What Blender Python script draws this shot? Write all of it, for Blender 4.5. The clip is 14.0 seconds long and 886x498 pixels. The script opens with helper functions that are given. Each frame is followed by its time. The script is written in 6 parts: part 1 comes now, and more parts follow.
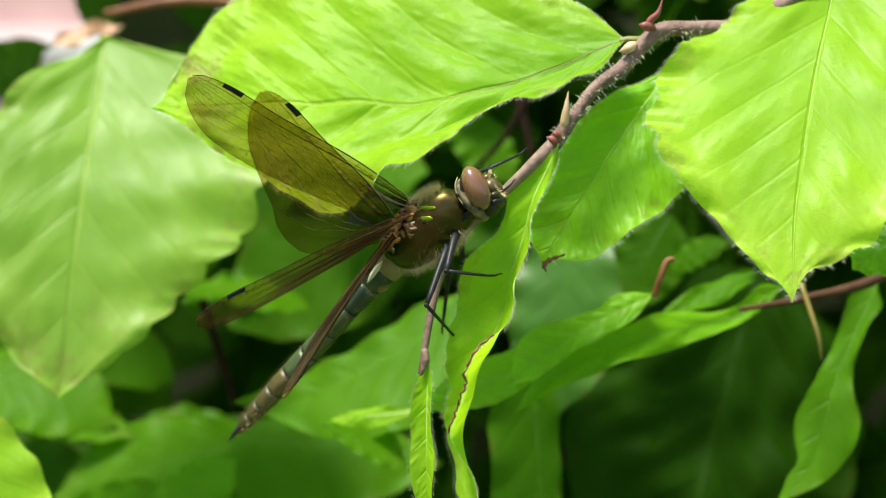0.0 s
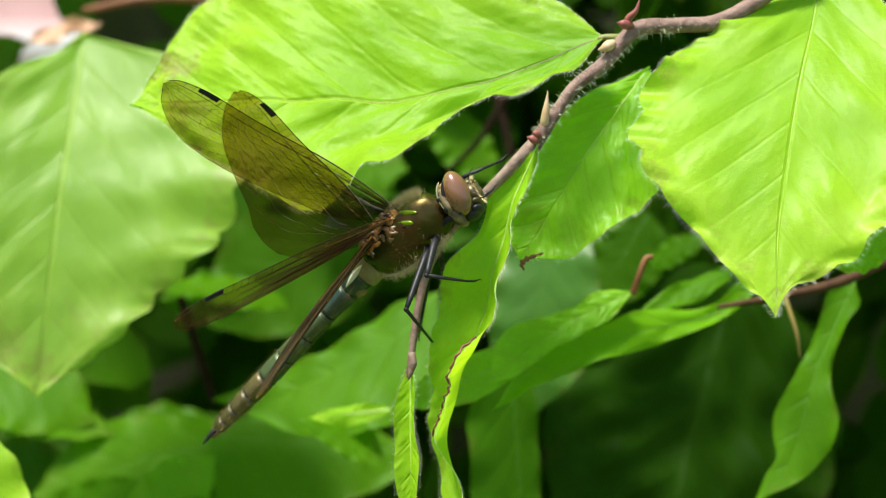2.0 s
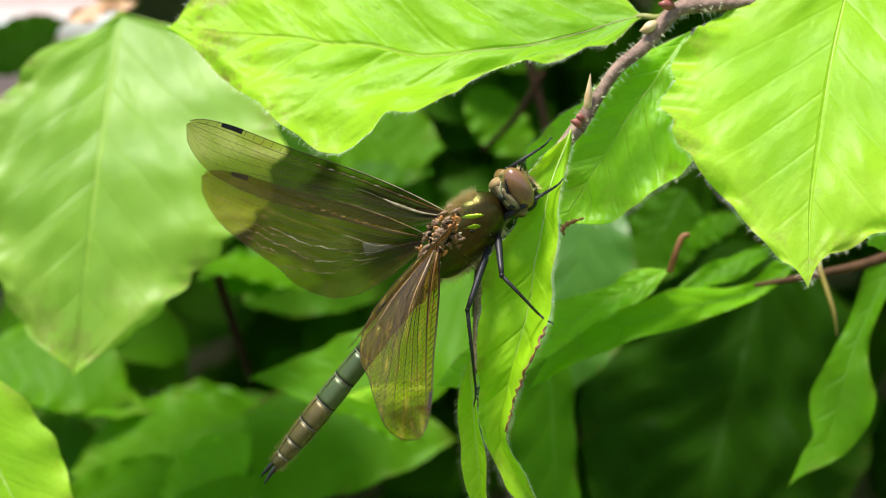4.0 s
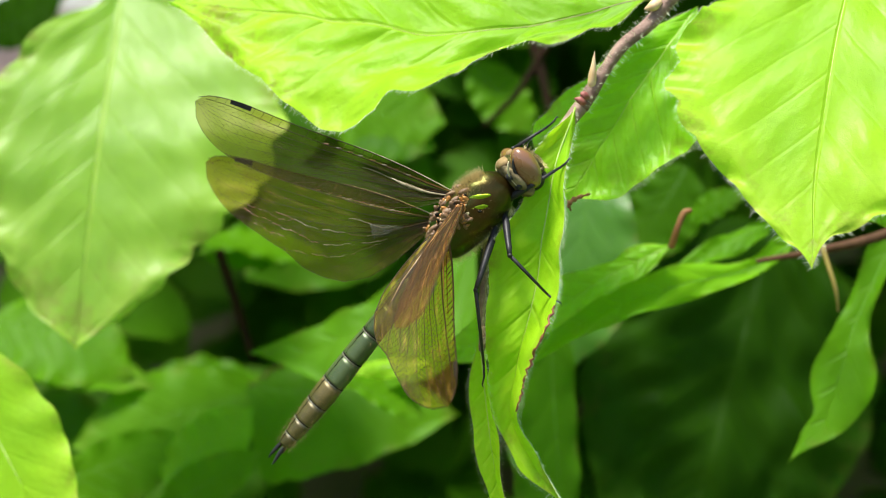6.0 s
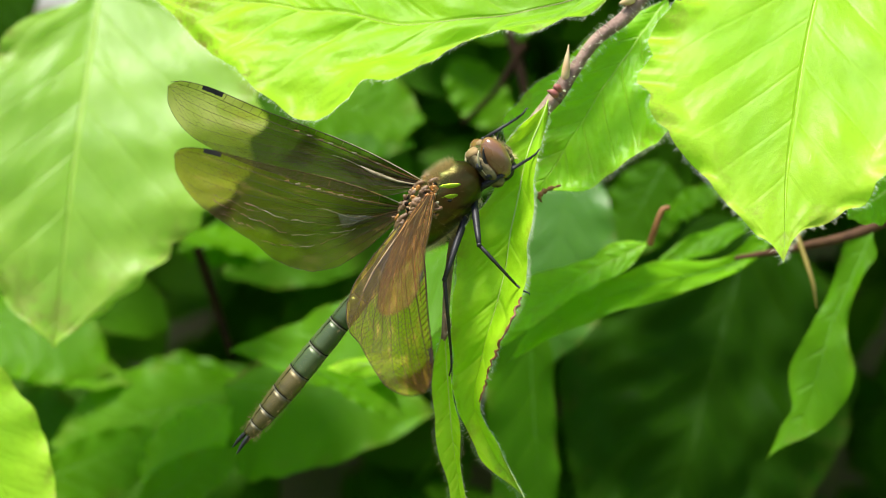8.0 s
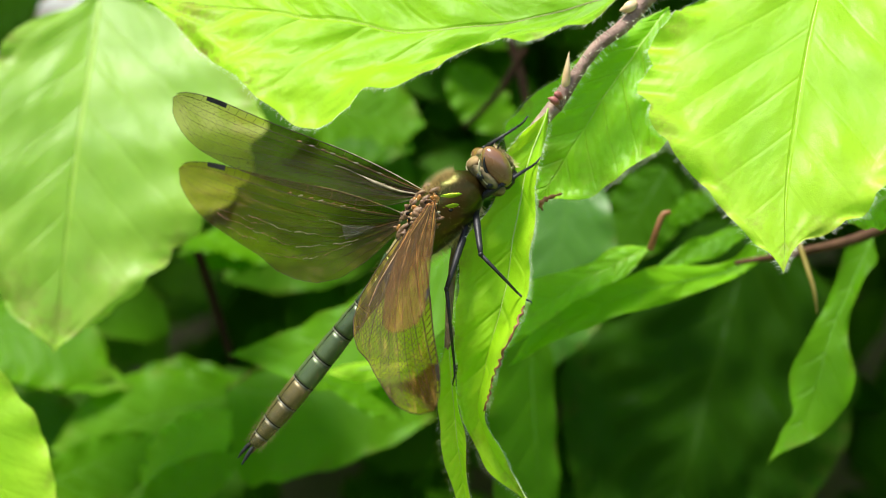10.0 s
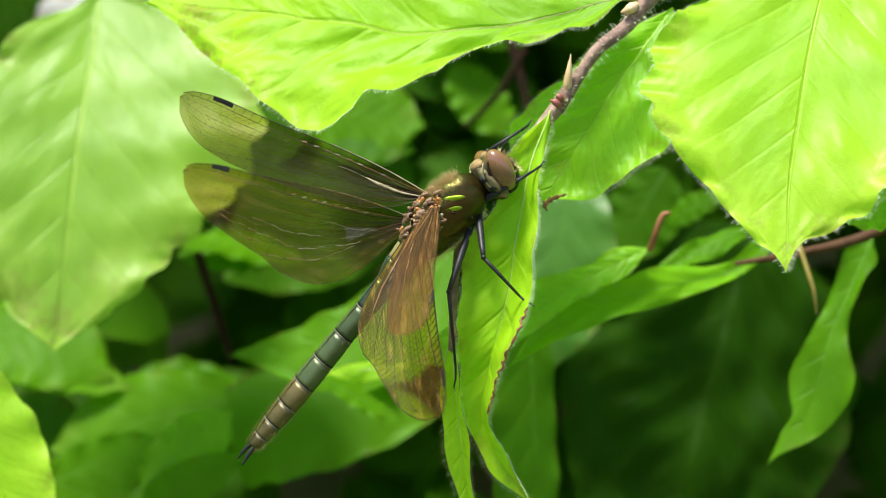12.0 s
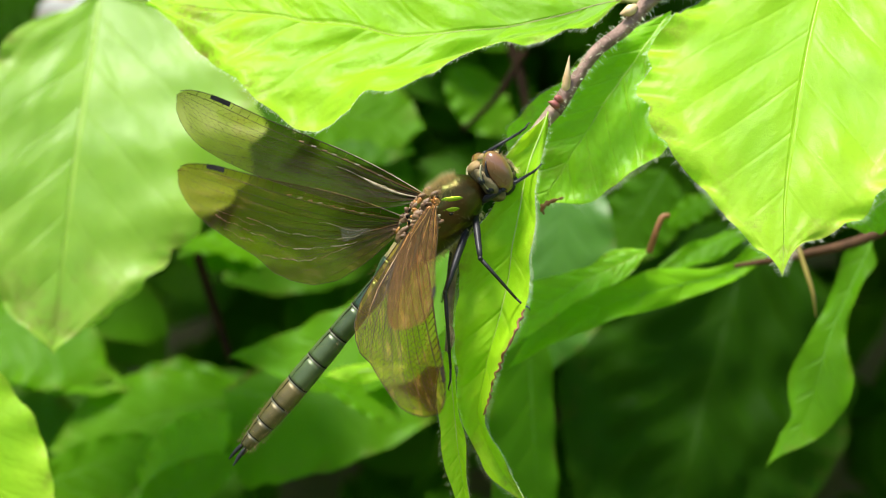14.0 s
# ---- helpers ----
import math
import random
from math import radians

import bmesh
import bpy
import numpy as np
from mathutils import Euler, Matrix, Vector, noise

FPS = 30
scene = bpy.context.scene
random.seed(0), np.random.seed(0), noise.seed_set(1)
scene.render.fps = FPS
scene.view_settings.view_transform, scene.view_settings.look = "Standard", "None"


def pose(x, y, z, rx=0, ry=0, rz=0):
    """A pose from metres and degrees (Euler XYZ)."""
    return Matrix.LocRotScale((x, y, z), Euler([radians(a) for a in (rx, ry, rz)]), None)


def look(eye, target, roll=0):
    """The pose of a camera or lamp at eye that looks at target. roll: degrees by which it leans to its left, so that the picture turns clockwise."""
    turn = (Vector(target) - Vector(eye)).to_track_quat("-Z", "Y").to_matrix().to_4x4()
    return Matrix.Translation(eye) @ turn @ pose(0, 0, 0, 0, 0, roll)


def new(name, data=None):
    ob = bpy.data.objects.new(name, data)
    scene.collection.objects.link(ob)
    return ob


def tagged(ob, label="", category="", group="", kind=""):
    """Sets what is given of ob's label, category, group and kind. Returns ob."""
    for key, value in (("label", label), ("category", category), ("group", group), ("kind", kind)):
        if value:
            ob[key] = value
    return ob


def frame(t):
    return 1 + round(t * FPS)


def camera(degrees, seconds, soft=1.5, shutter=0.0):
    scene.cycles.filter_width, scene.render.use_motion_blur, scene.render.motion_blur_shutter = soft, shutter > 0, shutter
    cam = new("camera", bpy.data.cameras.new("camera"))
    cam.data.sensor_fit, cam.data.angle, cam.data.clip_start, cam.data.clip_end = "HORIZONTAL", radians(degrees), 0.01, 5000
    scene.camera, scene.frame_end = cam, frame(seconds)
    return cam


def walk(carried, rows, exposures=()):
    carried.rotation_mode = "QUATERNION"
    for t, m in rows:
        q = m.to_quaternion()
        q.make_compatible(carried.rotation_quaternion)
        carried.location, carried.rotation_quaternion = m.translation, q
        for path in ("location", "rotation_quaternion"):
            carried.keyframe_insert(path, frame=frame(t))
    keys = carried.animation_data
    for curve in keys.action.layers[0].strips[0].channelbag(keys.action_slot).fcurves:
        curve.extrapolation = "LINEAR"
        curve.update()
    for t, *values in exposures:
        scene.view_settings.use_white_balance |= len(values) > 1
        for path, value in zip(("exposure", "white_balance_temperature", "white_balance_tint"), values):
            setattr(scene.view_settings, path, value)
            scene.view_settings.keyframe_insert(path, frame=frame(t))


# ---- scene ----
# The world is in metres; the plant and the insect are laid out in millimetres and scaled down here.
MM = 0.001
cam = camera(24.0, 14.0, soft=0.8)
cam.data.dof.use_dof = True
cam.data.dof.focus_distance = 0.245
cam.data.dof.aperture_fstop = 21.0
walk(cam, [
    (0, pose(0, -0.25, 0, 91.249, 0.254, 0.124)),
    (0.5, pose(0, -0.25, 0, 91.265, 0.317, -0.095)),
    (1, pose(0, -0.25, 0, 91.249, 0.267, -0.714)),
    (1.5, pose(0, -0.25, 0, 91.150, 0.342, -0.488)),
    (2, pose(0, -0.25, 0, 91.181, 0.273, -0.452)),
    (2.5, pose(0, -0.25, 0, 91.168, 0.196, -0.324)),
    (3, pose(0, -0.25, 0, 91.108, 0.266, 0.378)),
    (5.5, pose(0, -0.25, 0, 89.895, 0.263, 0.618)),
    (6, pose(0, -0.25, 0, 89.905, 0.135, 0.583)),
    (6.5, pose(0, -0.25, 0, 89.855, 0.198, 0.597)),
    (7, pose(0, -0.25, 0, 89.819, 0.265, 0.420)),
    (7.5, pose(0, -0.25, 0, 89.828, 0.197, 0.207)),
    (8, pose(0, -0.25, 0, 89.828, 0.176, -0.001)),
    (10.5, pose(0, -0.25, 0, 89.982, 0.131, 0.031)),
    (11, pose(0, -0.25, 0, 89.989, 0.087, 0.032)),
    (11.5, pose(0, -0.25, 0, 89.972, 0.202, 0.027)),
    (12, pose(0, -0.25, 0, 89.977, 0.129, 0.007)),
    (12.5, pose(0, -0.25, 0, 90.000, -0.000, 0.000)),
    (13, pose(0, -0.25, 0, 89.998, 0.078, -0.016)),
    (13.5, pose(0, -0.25, 0, 90.017, -0.025, -0.015)),
    (14, pose(0, -0.25, 0, 90.016, -0.034, -0.013)),
], exposures=[(0, 0.8), (3.2, 0.8), (5.3, 1.0), (14.0, 1.0)])

# ---- light ----
SUN_ELEV, SUN_TURN = 66.0, -140.0     # height of the sun, and its compass turn from +y
world = bpy.data.worlds.new("sky")
scene.world = world
world.use_nodes = True
wn = world.node_tree
sky = wn.nodes.new("ShaderNodeTexSky")
sky.sky_type = 'NISHITA'
sky.sun_disc = False
sky.sun_elevation = radians(SUN_ELEV)
sky.sun_rotation = radians(SUN_TURN)
wn.nodes["Background"].inputs["Strength"].default_value = 0.115
wn.links.new(sky.outputs["Color"], wn.nodes["Background"].inputs["Color"])
sun_data = bpy.data.lights.new("sun", 'SUN')
sun_data.energy, sun_data.angle, sun_data.color = 4.8, radians(14.0), (1.0, 0.96, 0.88)
sun = new("sun", sun_data)
_e, _r = radians(SUN_ELEV), radians(SUN_TURN)
sun_way = Vector((math.sin(_r) * math.cos(_e), math.cos(_r) * math.cos(_e), math.sin(_e)))
sun.matrix_world = look(sun_way * 3, (0, 0, 0))


# ---- small helpers ----
def V(x, y, z):
    return Vector((x, y, z))


def mesh_of(name, verts, faces, mat, smooth=True, uvs=None, reach=None):
    """A mesh from computed points in millimetres."""
    me = bpy.data.meshes.new(name)
    me.from_pydata([tuple(Vector(v) * MM) for v in verts], [], faces)
    if uvs is not None:
        layer = me.uv_layers.new(name="UVMap")
        idx = np.empty(len(me.loops), dtype=np.int32)
        me.loops.foreach_get("vertex_index", idx)
        layer.data.foreach_set("uv", np.asarray(uvs, dtype=np.float32)[idx].ravel())
        second = me.uv_layers.new(name="Reach")
        second.data.foreach_set("uv", np.asarray(reach, dtype=np.float32)[idx].ravel())
    if smooth:
        me.polygons.foreach_set("use_smooth", [True] * len(me.polygons))
    me.materials.append(mat)
    me.update()
    return me


def thing(name, at, label, category, group="", kind=""):
    """An Empty at its base, in millimetres."""
    ob = new(name)
    ob.empty_display_size = 0.002
    ob.location = Vector(at) * MM
    return tagged(ob, label, category, group, kind)


def part(name, me, parent, label="", kind=""):
    ob = new(name, me)
    ob.parent = parent
    return tagged(ob, label, "", "", kind)


def tube_data(path, radii, sides=8, cap=True):
    """Verts and faces of a round tube along a path."""
    verts, faces = [], []
    n = len(path)
    up = V(0.13, 0.2, 1)
    for i, p in enumerate(path):
        a, b = path[max(i - 1, 0)], path[min(i + 1, n - 1)]
        t = (b - a).normalized()
        s = t.cross(up)
        if s.length < 1e-4:
            s = t.cross(V(1, 0, 0))
        s.normalize()
        w = s.cross(t)
        r = radii[i] if hasattr(radii, "__len__") else radii
        for k in range(sides):
            q = 2 * math.pi * k / sides
            verts.append(p + (s * math.cos(q) + w * math.sin(q)) * r)
    for i in range(n - 1):
        for k in range(sides):
            k2 = (k + 1) % sides
            faces.append((i * sides + k, i * sides + k2, (i + 1) * sides + k2, (i + 1) * sides + k))
    if cap:
        faces.append(tuple(range(sides - 1, -1, -1)))
        faces.append(tuple((n - 1) * sides + k for k in range(sides)))
    return verts, faces


def smooth_path(pts, steps=8):
    """A Catmull-Rom run through a few points."""
    out = []
    q = [pts[0] * 2 - pts[1]] + list(pts) + [pts[-1] * 2 - pts[-2]]
    for i in range(1, len(q) - 2):
        for s in range(steps):
            t = s / steps
            a, b, c, d = q[i - 1], q[i], q[i + 1], q[i + 2]
            out.append(0.5 * ((2 * b) + (c - a) * t + (2 * a - 5 * b + 4 * c - d) * t * t + (3 * b - a - 3 * c + d) * t ** 3))
    out.append(pts[-1].copy())
    return out


def run(values, n):
    """n values read evenly off a short list."""
    return [float(x) for x in np.interp(np.linspace(0, 1, n), np.linspace(0, 1, len(values)), values)]


def join(*sets):
    verts, faces = [], []
    for v, f in sets:
        o = len(verts)
        verts += list(v)
        faces += [tuple(i + o for i in q) for q in f]
    return verts, faces


def ball(centre, rx, ry, rz, m=20, n=12, turn=None):
    verts, faces = [], []
    turn = turn or Matrix.Identity(3)
    for j in range(n + 1):
        th = math.pi * j / n
        for i in range(m):
            ph = 2 * math.pi * i / m
            p = V(rx * math.sin(th) * math.cos(ph), ry * math.sin(th) * math.sin(ph), rz * math.cos(th))
            verts.append(centre + turn @ p)
    for j in range(n):
        for i in range(m):
            i2 = (i + 1) % m
            faces.append((j * m + i, (j + 1) * m + i, (j + 1) * m + i2, j * m + i2))
    return verts, faces


def hairs(spots, length, width, rng, droop=0.25):
    """Fine hairs as slim blades: (place, way) pairs."""
    verts, faces = [], []
    for p, w in spots:
        l = length * rng.uniform(0.5, 1.15)
        w = (w + V(rng.uniform(-.4, .4), rng.uniform(-.4, .4), rng.uniform(-.4, .4))).normalized()
        s = w.cross(V(0.1, -1, 0.15)).normalized() * width
        mid = p + w * l * 0.5
        end = p + w * l + V(0, 0, -droop * l * rng.random())
        o = len(verts)
        verts += [p - s, p + s, mid + s * 0.7, mid - s * 0.7, end]
        faces += [(o, o + 1, o + 2, o + 3), (o + 3, o + 2, o + 4)]
    return verts, faces


# ---- materials ----
def mat_new(name):
    m = bpy.data.materials.new(name)
    m.use_nodes = True
    t = m.node_tree
    return m, t, t.nodes["Principled BSDF"], t.nodes["Material Output"]


def calc(t, op, a, b=None, clamp=False):
    n = t.nodes.new("ShaderNodeMath")
    n.operation = op
    n.use_clamp = clamp
    for i, x in enumerate((a, b)):
        if x is None:
            continue
        if isinstance(x, (int, float)):
            n.inputs[i].default_value = x
        else:
            t.links.new(x, n.inputs[i])
    return n.outputs[0]


def mix_col(t, fac, a, b):
    n = t.nodes.new("ShaderNodeMix")
    n.data_type = 'RGBA'
    for i, x in ((0, fac), (6, a), (7, b)):
        if isinstance(x, (int, float)):
            n.inputs[i].default_value = x
        elif isinstance(x, tuple):
            n.inputs[i].default_value = (*x, 1) if len(x) == 3 else x
        else:
            t.links.new(x, n.inputs[i])
    return n.outputs[2]


def ramp(t, x, lo, hi):
    n = t.nodes.new("ShaderNodeMapRange")
    n.inputs[1].default_value, n.inputs[2].default_value = lo, hi
    t.links.new(x, n.inputs[0])
    return n.outputs[0]


def noise_tex(t, coord, scale, detail=3.0, rough=0.55):
    n = t.nodes.new("ShaderNodeTexNoise")
    n.inputs["Scale"].default_value = scale
    n.inputs["Detail"].default_value = detail
    n.inputs["Roughness"].default_value = rough
    t.links.new(coord, n.inputs["Vector"])
    return n.outputs["Fac"]


def leaf_material(name, face, vein, glow, through_share=0.5, rough=0.46, spots=0.45, pairs=7, gloss=0.22, spread=0.95, rib_gain=1.0, margin=1.0, vary=0.15, relief=1.0, lines=0.5, green=0.0):
    """A thin beech leaf: gloss over colour, light passing through, side veins at an angle to the midrib.
    The UV map holds the way along the leaf and the way across it."""
    m, t, bs, out = mat_new(name)
    uv = t.nodes.new("ShaderNodeUVMap")
    uv.uv_map = "UVMap"
    sep = t.nodes.new("ShaderNodeSeparateXYZ")
    t.links.new(uv.outputs[0], sep.inputs[0])
    u, v = sep.outputs[0], calc(t, 'ABSOLUTE', calc(t, 'SUBTRACT', sep.outputs[1], 0.5))
    uv2 = t.nodes.new("ShaderNodeUVMap")
    uv2.uv_map = "Reach"
    sep2 = t.nodes.new("ShaderNodeSeparateXYZ")
    t.links.new(uv2.outputs[0], sep2.inputs[0])
    obj = t.nodes.new("ShaderNodeTexCoord").outputs["Object"]
    rnd = t.nodes.new("ShaderNodeObjectInfo").outputs["Random"]
    warp = noise_tex(t, obj, 130.0, 2.0)
    ph = calc(t, 'SUBTRACT', u, calc(t, 'MULTIPLY', calc(t, 'POWER', sep2.outputs[1], 0.92), spread))
    ph = calc(t, 'ADD', ph, calc(t, 'MULTIPLY', calc(t, 'SUBTRACT', warp, 0.5), 0.02))
    ph = calc(t, 'MULTIPLY', ph, float(pairs))
    fr = calc(t, 'ABSOLUTE', calc(t, 'SUBTRACT', calc(t, 'FRACT', ph), 0.5))      # 0 on a vein
    fade = ramp(t, v, 0.5, 0.12)
    line = calc(t, 'MULTIPLY', ramp(t, fr, 0.07, 0.0), fade)
    rib = ramp(t, v, 0.011, 0.003)
    net = t.nodes.new("ShaderNodeTexVoronoi")
    net.feature = 'DISTANCE_TO_EDGE'
    net.inputs["Scale"].default_value = 2200.0
    t.links.new(obj, net.inputs["Vector"])
    mesh_line = ramp(t, net.outputs["Distance"], 0.08, 0.0)
    veins = calc(t, 'MAXIMUM', calc(t, 'MULTIPLY', line, lines), calc(t, 'MULTIPLY', rib, rib_gain))
    blotch = ramp(t, noise_tex(t, obj, 70.0, 4.0, 0.6), 0.38, 0.68)
    grain = noise_tex(t, obj, 1500.0, 3.0)
    face2 = tuple(c * k for c, k in zip(face, (0.72, 0.8, 0.7)))
    col = mix_col(t, blotch, face, face2)
    col = mix_col(t, calc(t, 'MULTIPLY', rnd, vary), col, (face[0] * 0.5, face[1] * 0.62, face[2]))
    col = mix_col(t, calc(t, 'MULTIPLY', calc(t, 'MAXIMUM', veins, calc(t, 'MULTIPLY', mesh_line, 0.22)), 0.7), col, vein)
    pale = calc(t, 'MULTIPLY', calc(t, 'ADD', ramp(t, v, 0.15, 0.5), ramp(t, u, 0.6, 1.0)), calc(t, 'ADD', calc(t, 'MULTIPLY', blotch, -0.35), 0.5), clamp=True)
    deep = calc(t, 'MULTIPLY', ramp(t, u, 0.62, 0.10), green)           # shade near the stalk, put into the colour as darker green
    col = mix_col(t, deep, col, (face[0] * 0.34, face[1] * 0.52, face[2] * 0.5))
    col = mix_col(t, calc(t, 'MULTIPLY', pale, margin), col, tuple(min(0.8, c * k + d) for c, k, d in zip(face, (1.35, 1.12, 1.5), (0.02, 0.02, 0.03))))
    # brownish wear towards the margin, in patches
    edge = ramp(t, v, 0.36, 0.5)
    tipw = ramp(t, u, 0.70, 1.0)
    patch = ramp(t, noise_tex(t, obj, 190.0, 5.0, 0.72), 0.50, 0.62)
    wear = calc(t, 'MULTIPLY', calc(t, 'MULTIPLY', calc(t, 'MAXIMUM', edge, tipw), patch), spots)
    col = mix_col(t, wear, col, (0.27, 0.15, 0.06))
    col = mix_col(t, calc(t, 'MULTIPLY', ramp(t, grain, 0.45, 0.75), 0.3), col, tuple(c * 0.6 for c in face))
    t.links.new(col, bs.inputs["Base Color"])
    bs.inputs["Specular IOR Level"].default_value = gloss
    t.links.new(calc(t, 'ADD', calc(t, 'MULTIPLY', blotch, 0.12), rough - 0.05), bs.inputs["Roughness"])
    tl = t.nodes.new("ShaderNodeBsdfTranslucent")
    tcol = mix_col(t, calc(t, 'MULTIPLY', veins, 0.45), glow, tuple(c * 0.62 for c in glow))
    tcol = mix_col(t, calc(t, 'MULTIPLY', blotch, 0.35), tcol, (glow[0] * 0.6, glow[1] * 0.8, glow[2] * 0.6))
    tcol = mix_col(t, deep, tcol, (glow[0] * 0.38, glow[1] * 0.62, glow[2] * 0.5))
    tcol = mix_col(t, wear, tcol, (0.30, 0.15, 0.05))
    t.links.new(tcol, tl.inputs["Color"])
    bump = t.nodes.new("ShaderNodeBump")
    bump.inputs["Strength"].default_value = 0.7
    bump.inputs["Distance"].default_value = 0.00032
    # puckered cells between the side veins
    along = t.nodes.new("ShaderNodeCombineXYZ")
    t.links.new(calc(t, 'MULTIPLY', ph, 4.5), along.inputs[0])
    t.links.new(calc(t, 'MULTIPLY', calc(t, 'ADD', sep2.outputs[1], calc(t, 'GREATER_THAN', sep.outputs[1], 0.5)), 30.0), along.inputs[1])
    cell = t.nodes.new("ShaderNodeTexVoronoi")
    cell.feature = 'SMOOTH_F1'
    cell.inputs["Scale"].default_value = 1.0
    t.links.new(along.outputs[0], cell.inputs["Vector"])
    pucker = cell.outputs["Distance"]
    h = calc(t, 'ADD', calc(t, 'MULTIPLY', veins, -0.9), calc(t, 'MULTIPLY', mesh_line, -0.03))
    h = calc(t, 'ADD', h, calc(t, 'MULTIPLY', grain, 0.12))
    h = calc(t, 'ADD', h, calc(t, 'MULTIPLY', noise_tex(t, obj, 260.0, 3.0), 0.8 * relief))
    h = calc(t, 'ADD', h, calc(t, 'MULTIPLY', pucker, -0.9 * relief))
    t.links.new(h, bump.inputs["Height"])
    t.links.new(bump.outputs[0], bs.inputs["Normal"])
    t.links.new(bump.outputs[0], tl.inputs["Normal"])
    mx = t.nodes.new("ShaderNodeMixShader")
    mx.inputs[0].default_value = through_share
    t.links.new(bs.outputs[0], mx.inputs[1])
    t.links.new(tl.outputs[0], mx.inputs[2])
    t.links.new(mx.outputs[0], out.inputs["Surface"])
    return m


def plain_material(name, a, b, scale, rough=0.6, metal=0.0, bump=0.3, spec=0.5, dist=0.0002, detail=4.0):
    """Two colours mixed by a fine grain and a coarser stain."""
    m, t, bs, out = mat_new(name)
    obj = t.nodes.new("ShaderNodeTexCoord").outputs["Object"]
    g1, g2 = noise_tex(t, obj, scale, detail), noise_tex(t, obj, scale * 0.22, 2.0)
    f = ramp(t, calc(t, 'ADD', calc(t, 'MULTIPLY', g1, 0.6), calc(t, 'MULTIPLY', g2, 0.4)), 0.35, 0.65)
    t.links.new(mix_col(t, f, a, b), bs.inputs["Base Color"])
    t.links.new(calc(t, 'ADD', calc(t, 'MULTIPLY', g1, 0.25), rough - 0.12), bs.inputs["Roughness"])
    bs.inputs["Metallic"].default_value = metal
    bs.inputs["Specular IOR Level"].default_value = spec
    bp = t.nodes.new("ShaderNodeBump")
    bp.inputs["Strength"].default_value, bp.inputs["Distance"].default_value = bump, dist
    t.links.new(g1, bp.inputs["Height"])
    t.links.new(bp.outputs[0], bs.inputs["Normal"])
    return m


M_LEAF = leaf_material("young_leaf", (0.35, 0.63, 0.012), (0.46, 0.70, 0.05), (0.60, 0.97, 0.018), 0.5, spots=0.5, relief=1.3)
M_LEAF_TOP = leaf_material("stalk_shaded_leaf", (0.35, 0.62, 0.012), (0.44, 0.68, 0.05), (0.60, 0.97, 0.018), 0.5, spots=0.8, relief=1.4, lines=0.4, green=0.6, gloss=0.22)
M_LEAF_SMOOTH = leaf_material("full_grown_young_leaf", (0.36, 0.64, 0.014), (0.42, 0.69, 0.04), (0.60, 0.97, 0.02), 0.5, spots=0.45, relief=0.4, gloss=0.3, lines=0.2, green=0.3, rib_gain=0.6)
M_LEAF_SOFT = leaf_material("soft_leaf", (0.265, 0.47, 0.03), (0.40, 0.60, 0.08), (0.45, 0.75, 0.045), 0.5, rough=0.46, spots=0.5, gloss=0.5, relief=0.4, lines=0.3)
M_LEAF_MID = leaf_material("grown_leaf", (0.25, 0.53, 0.016), (0.40, 0.64, 0.08), (0.48, 0.86, 0.016), 0.5, rough=0.40, margin=0.4, relief=1.2, gloss=0.25, lines=0.7)
# BACK, HALF, DARK, SHADE, DIM: the hedge's shade is put into the leaf colour
M_LEAF_BACK = leaf_material("back_shade_leaf", (0.060, 0.165, 0.003), (0.08, 0.20, 0.008), (0.12, 0.33, 0.003), 0.42, rough=0.5, spots=0.2, gloss=0.08, rib_gain=0.4, margin=0.0, vary=0.7, relief=0.3)
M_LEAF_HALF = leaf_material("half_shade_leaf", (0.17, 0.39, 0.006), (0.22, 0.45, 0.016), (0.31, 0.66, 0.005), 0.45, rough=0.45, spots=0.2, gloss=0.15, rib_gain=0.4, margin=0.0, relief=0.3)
# very dark green: deep shade painted into the colour
M_LEAF_DARK = leaf_material("deep_shade_leaf", (0.038, 0.11, 0.003), (0.05, 0.13, 0.006), (0.065, 0.20, 0.003), 0.4, rough=0.5, spots=0.1, gloss=0.04, rib_gain=0.2, margin=0.0)
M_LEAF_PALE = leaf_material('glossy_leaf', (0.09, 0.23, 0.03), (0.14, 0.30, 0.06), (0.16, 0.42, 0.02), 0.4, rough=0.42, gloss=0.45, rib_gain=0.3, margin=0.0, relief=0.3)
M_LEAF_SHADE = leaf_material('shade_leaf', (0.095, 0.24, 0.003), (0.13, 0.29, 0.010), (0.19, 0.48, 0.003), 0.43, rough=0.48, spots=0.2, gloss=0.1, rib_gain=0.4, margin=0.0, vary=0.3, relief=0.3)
# dimmed for the large lower leaf, whose shade lies in its colour
M_LEAF_DIM = leaf_material("dim_shade_leaf", (0.021, 0.068, 0.0015), (0.050, 0.135, 0.005), (0.036, 0.12, 0.0015), 0.4, rough=0.5, spots=0.1, gloss=0.05, rib_gain=0.5, margin=0.0, relief=0.5)
# two rib copies with the hedge's shade put into their colour
M_RIB_BACK = plain_material('half_shade_rib', (0.09, 0.24, 0.012), (0.13, 0.29, 0.03), 900, 0.5)
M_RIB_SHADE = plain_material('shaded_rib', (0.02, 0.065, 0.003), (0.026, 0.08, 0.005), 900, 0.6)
M_RIB = plain_material("leaf_rib", (0.34, 0.50, 0.08), (0.42, 0.56, 0.14), 900, 0.5)
M_RIB_DARK = plain_material("leaf_rib_brown", (0.16, 0.17, 0.035), (0.22, 0.22, 0.06), 900, 0.5)
M_HAIR = plain_material("leaf_hair", (0.66, 0.74, 0.42), (0.78, 0.82, 0.56), 900, 0.6, bump=0.0)
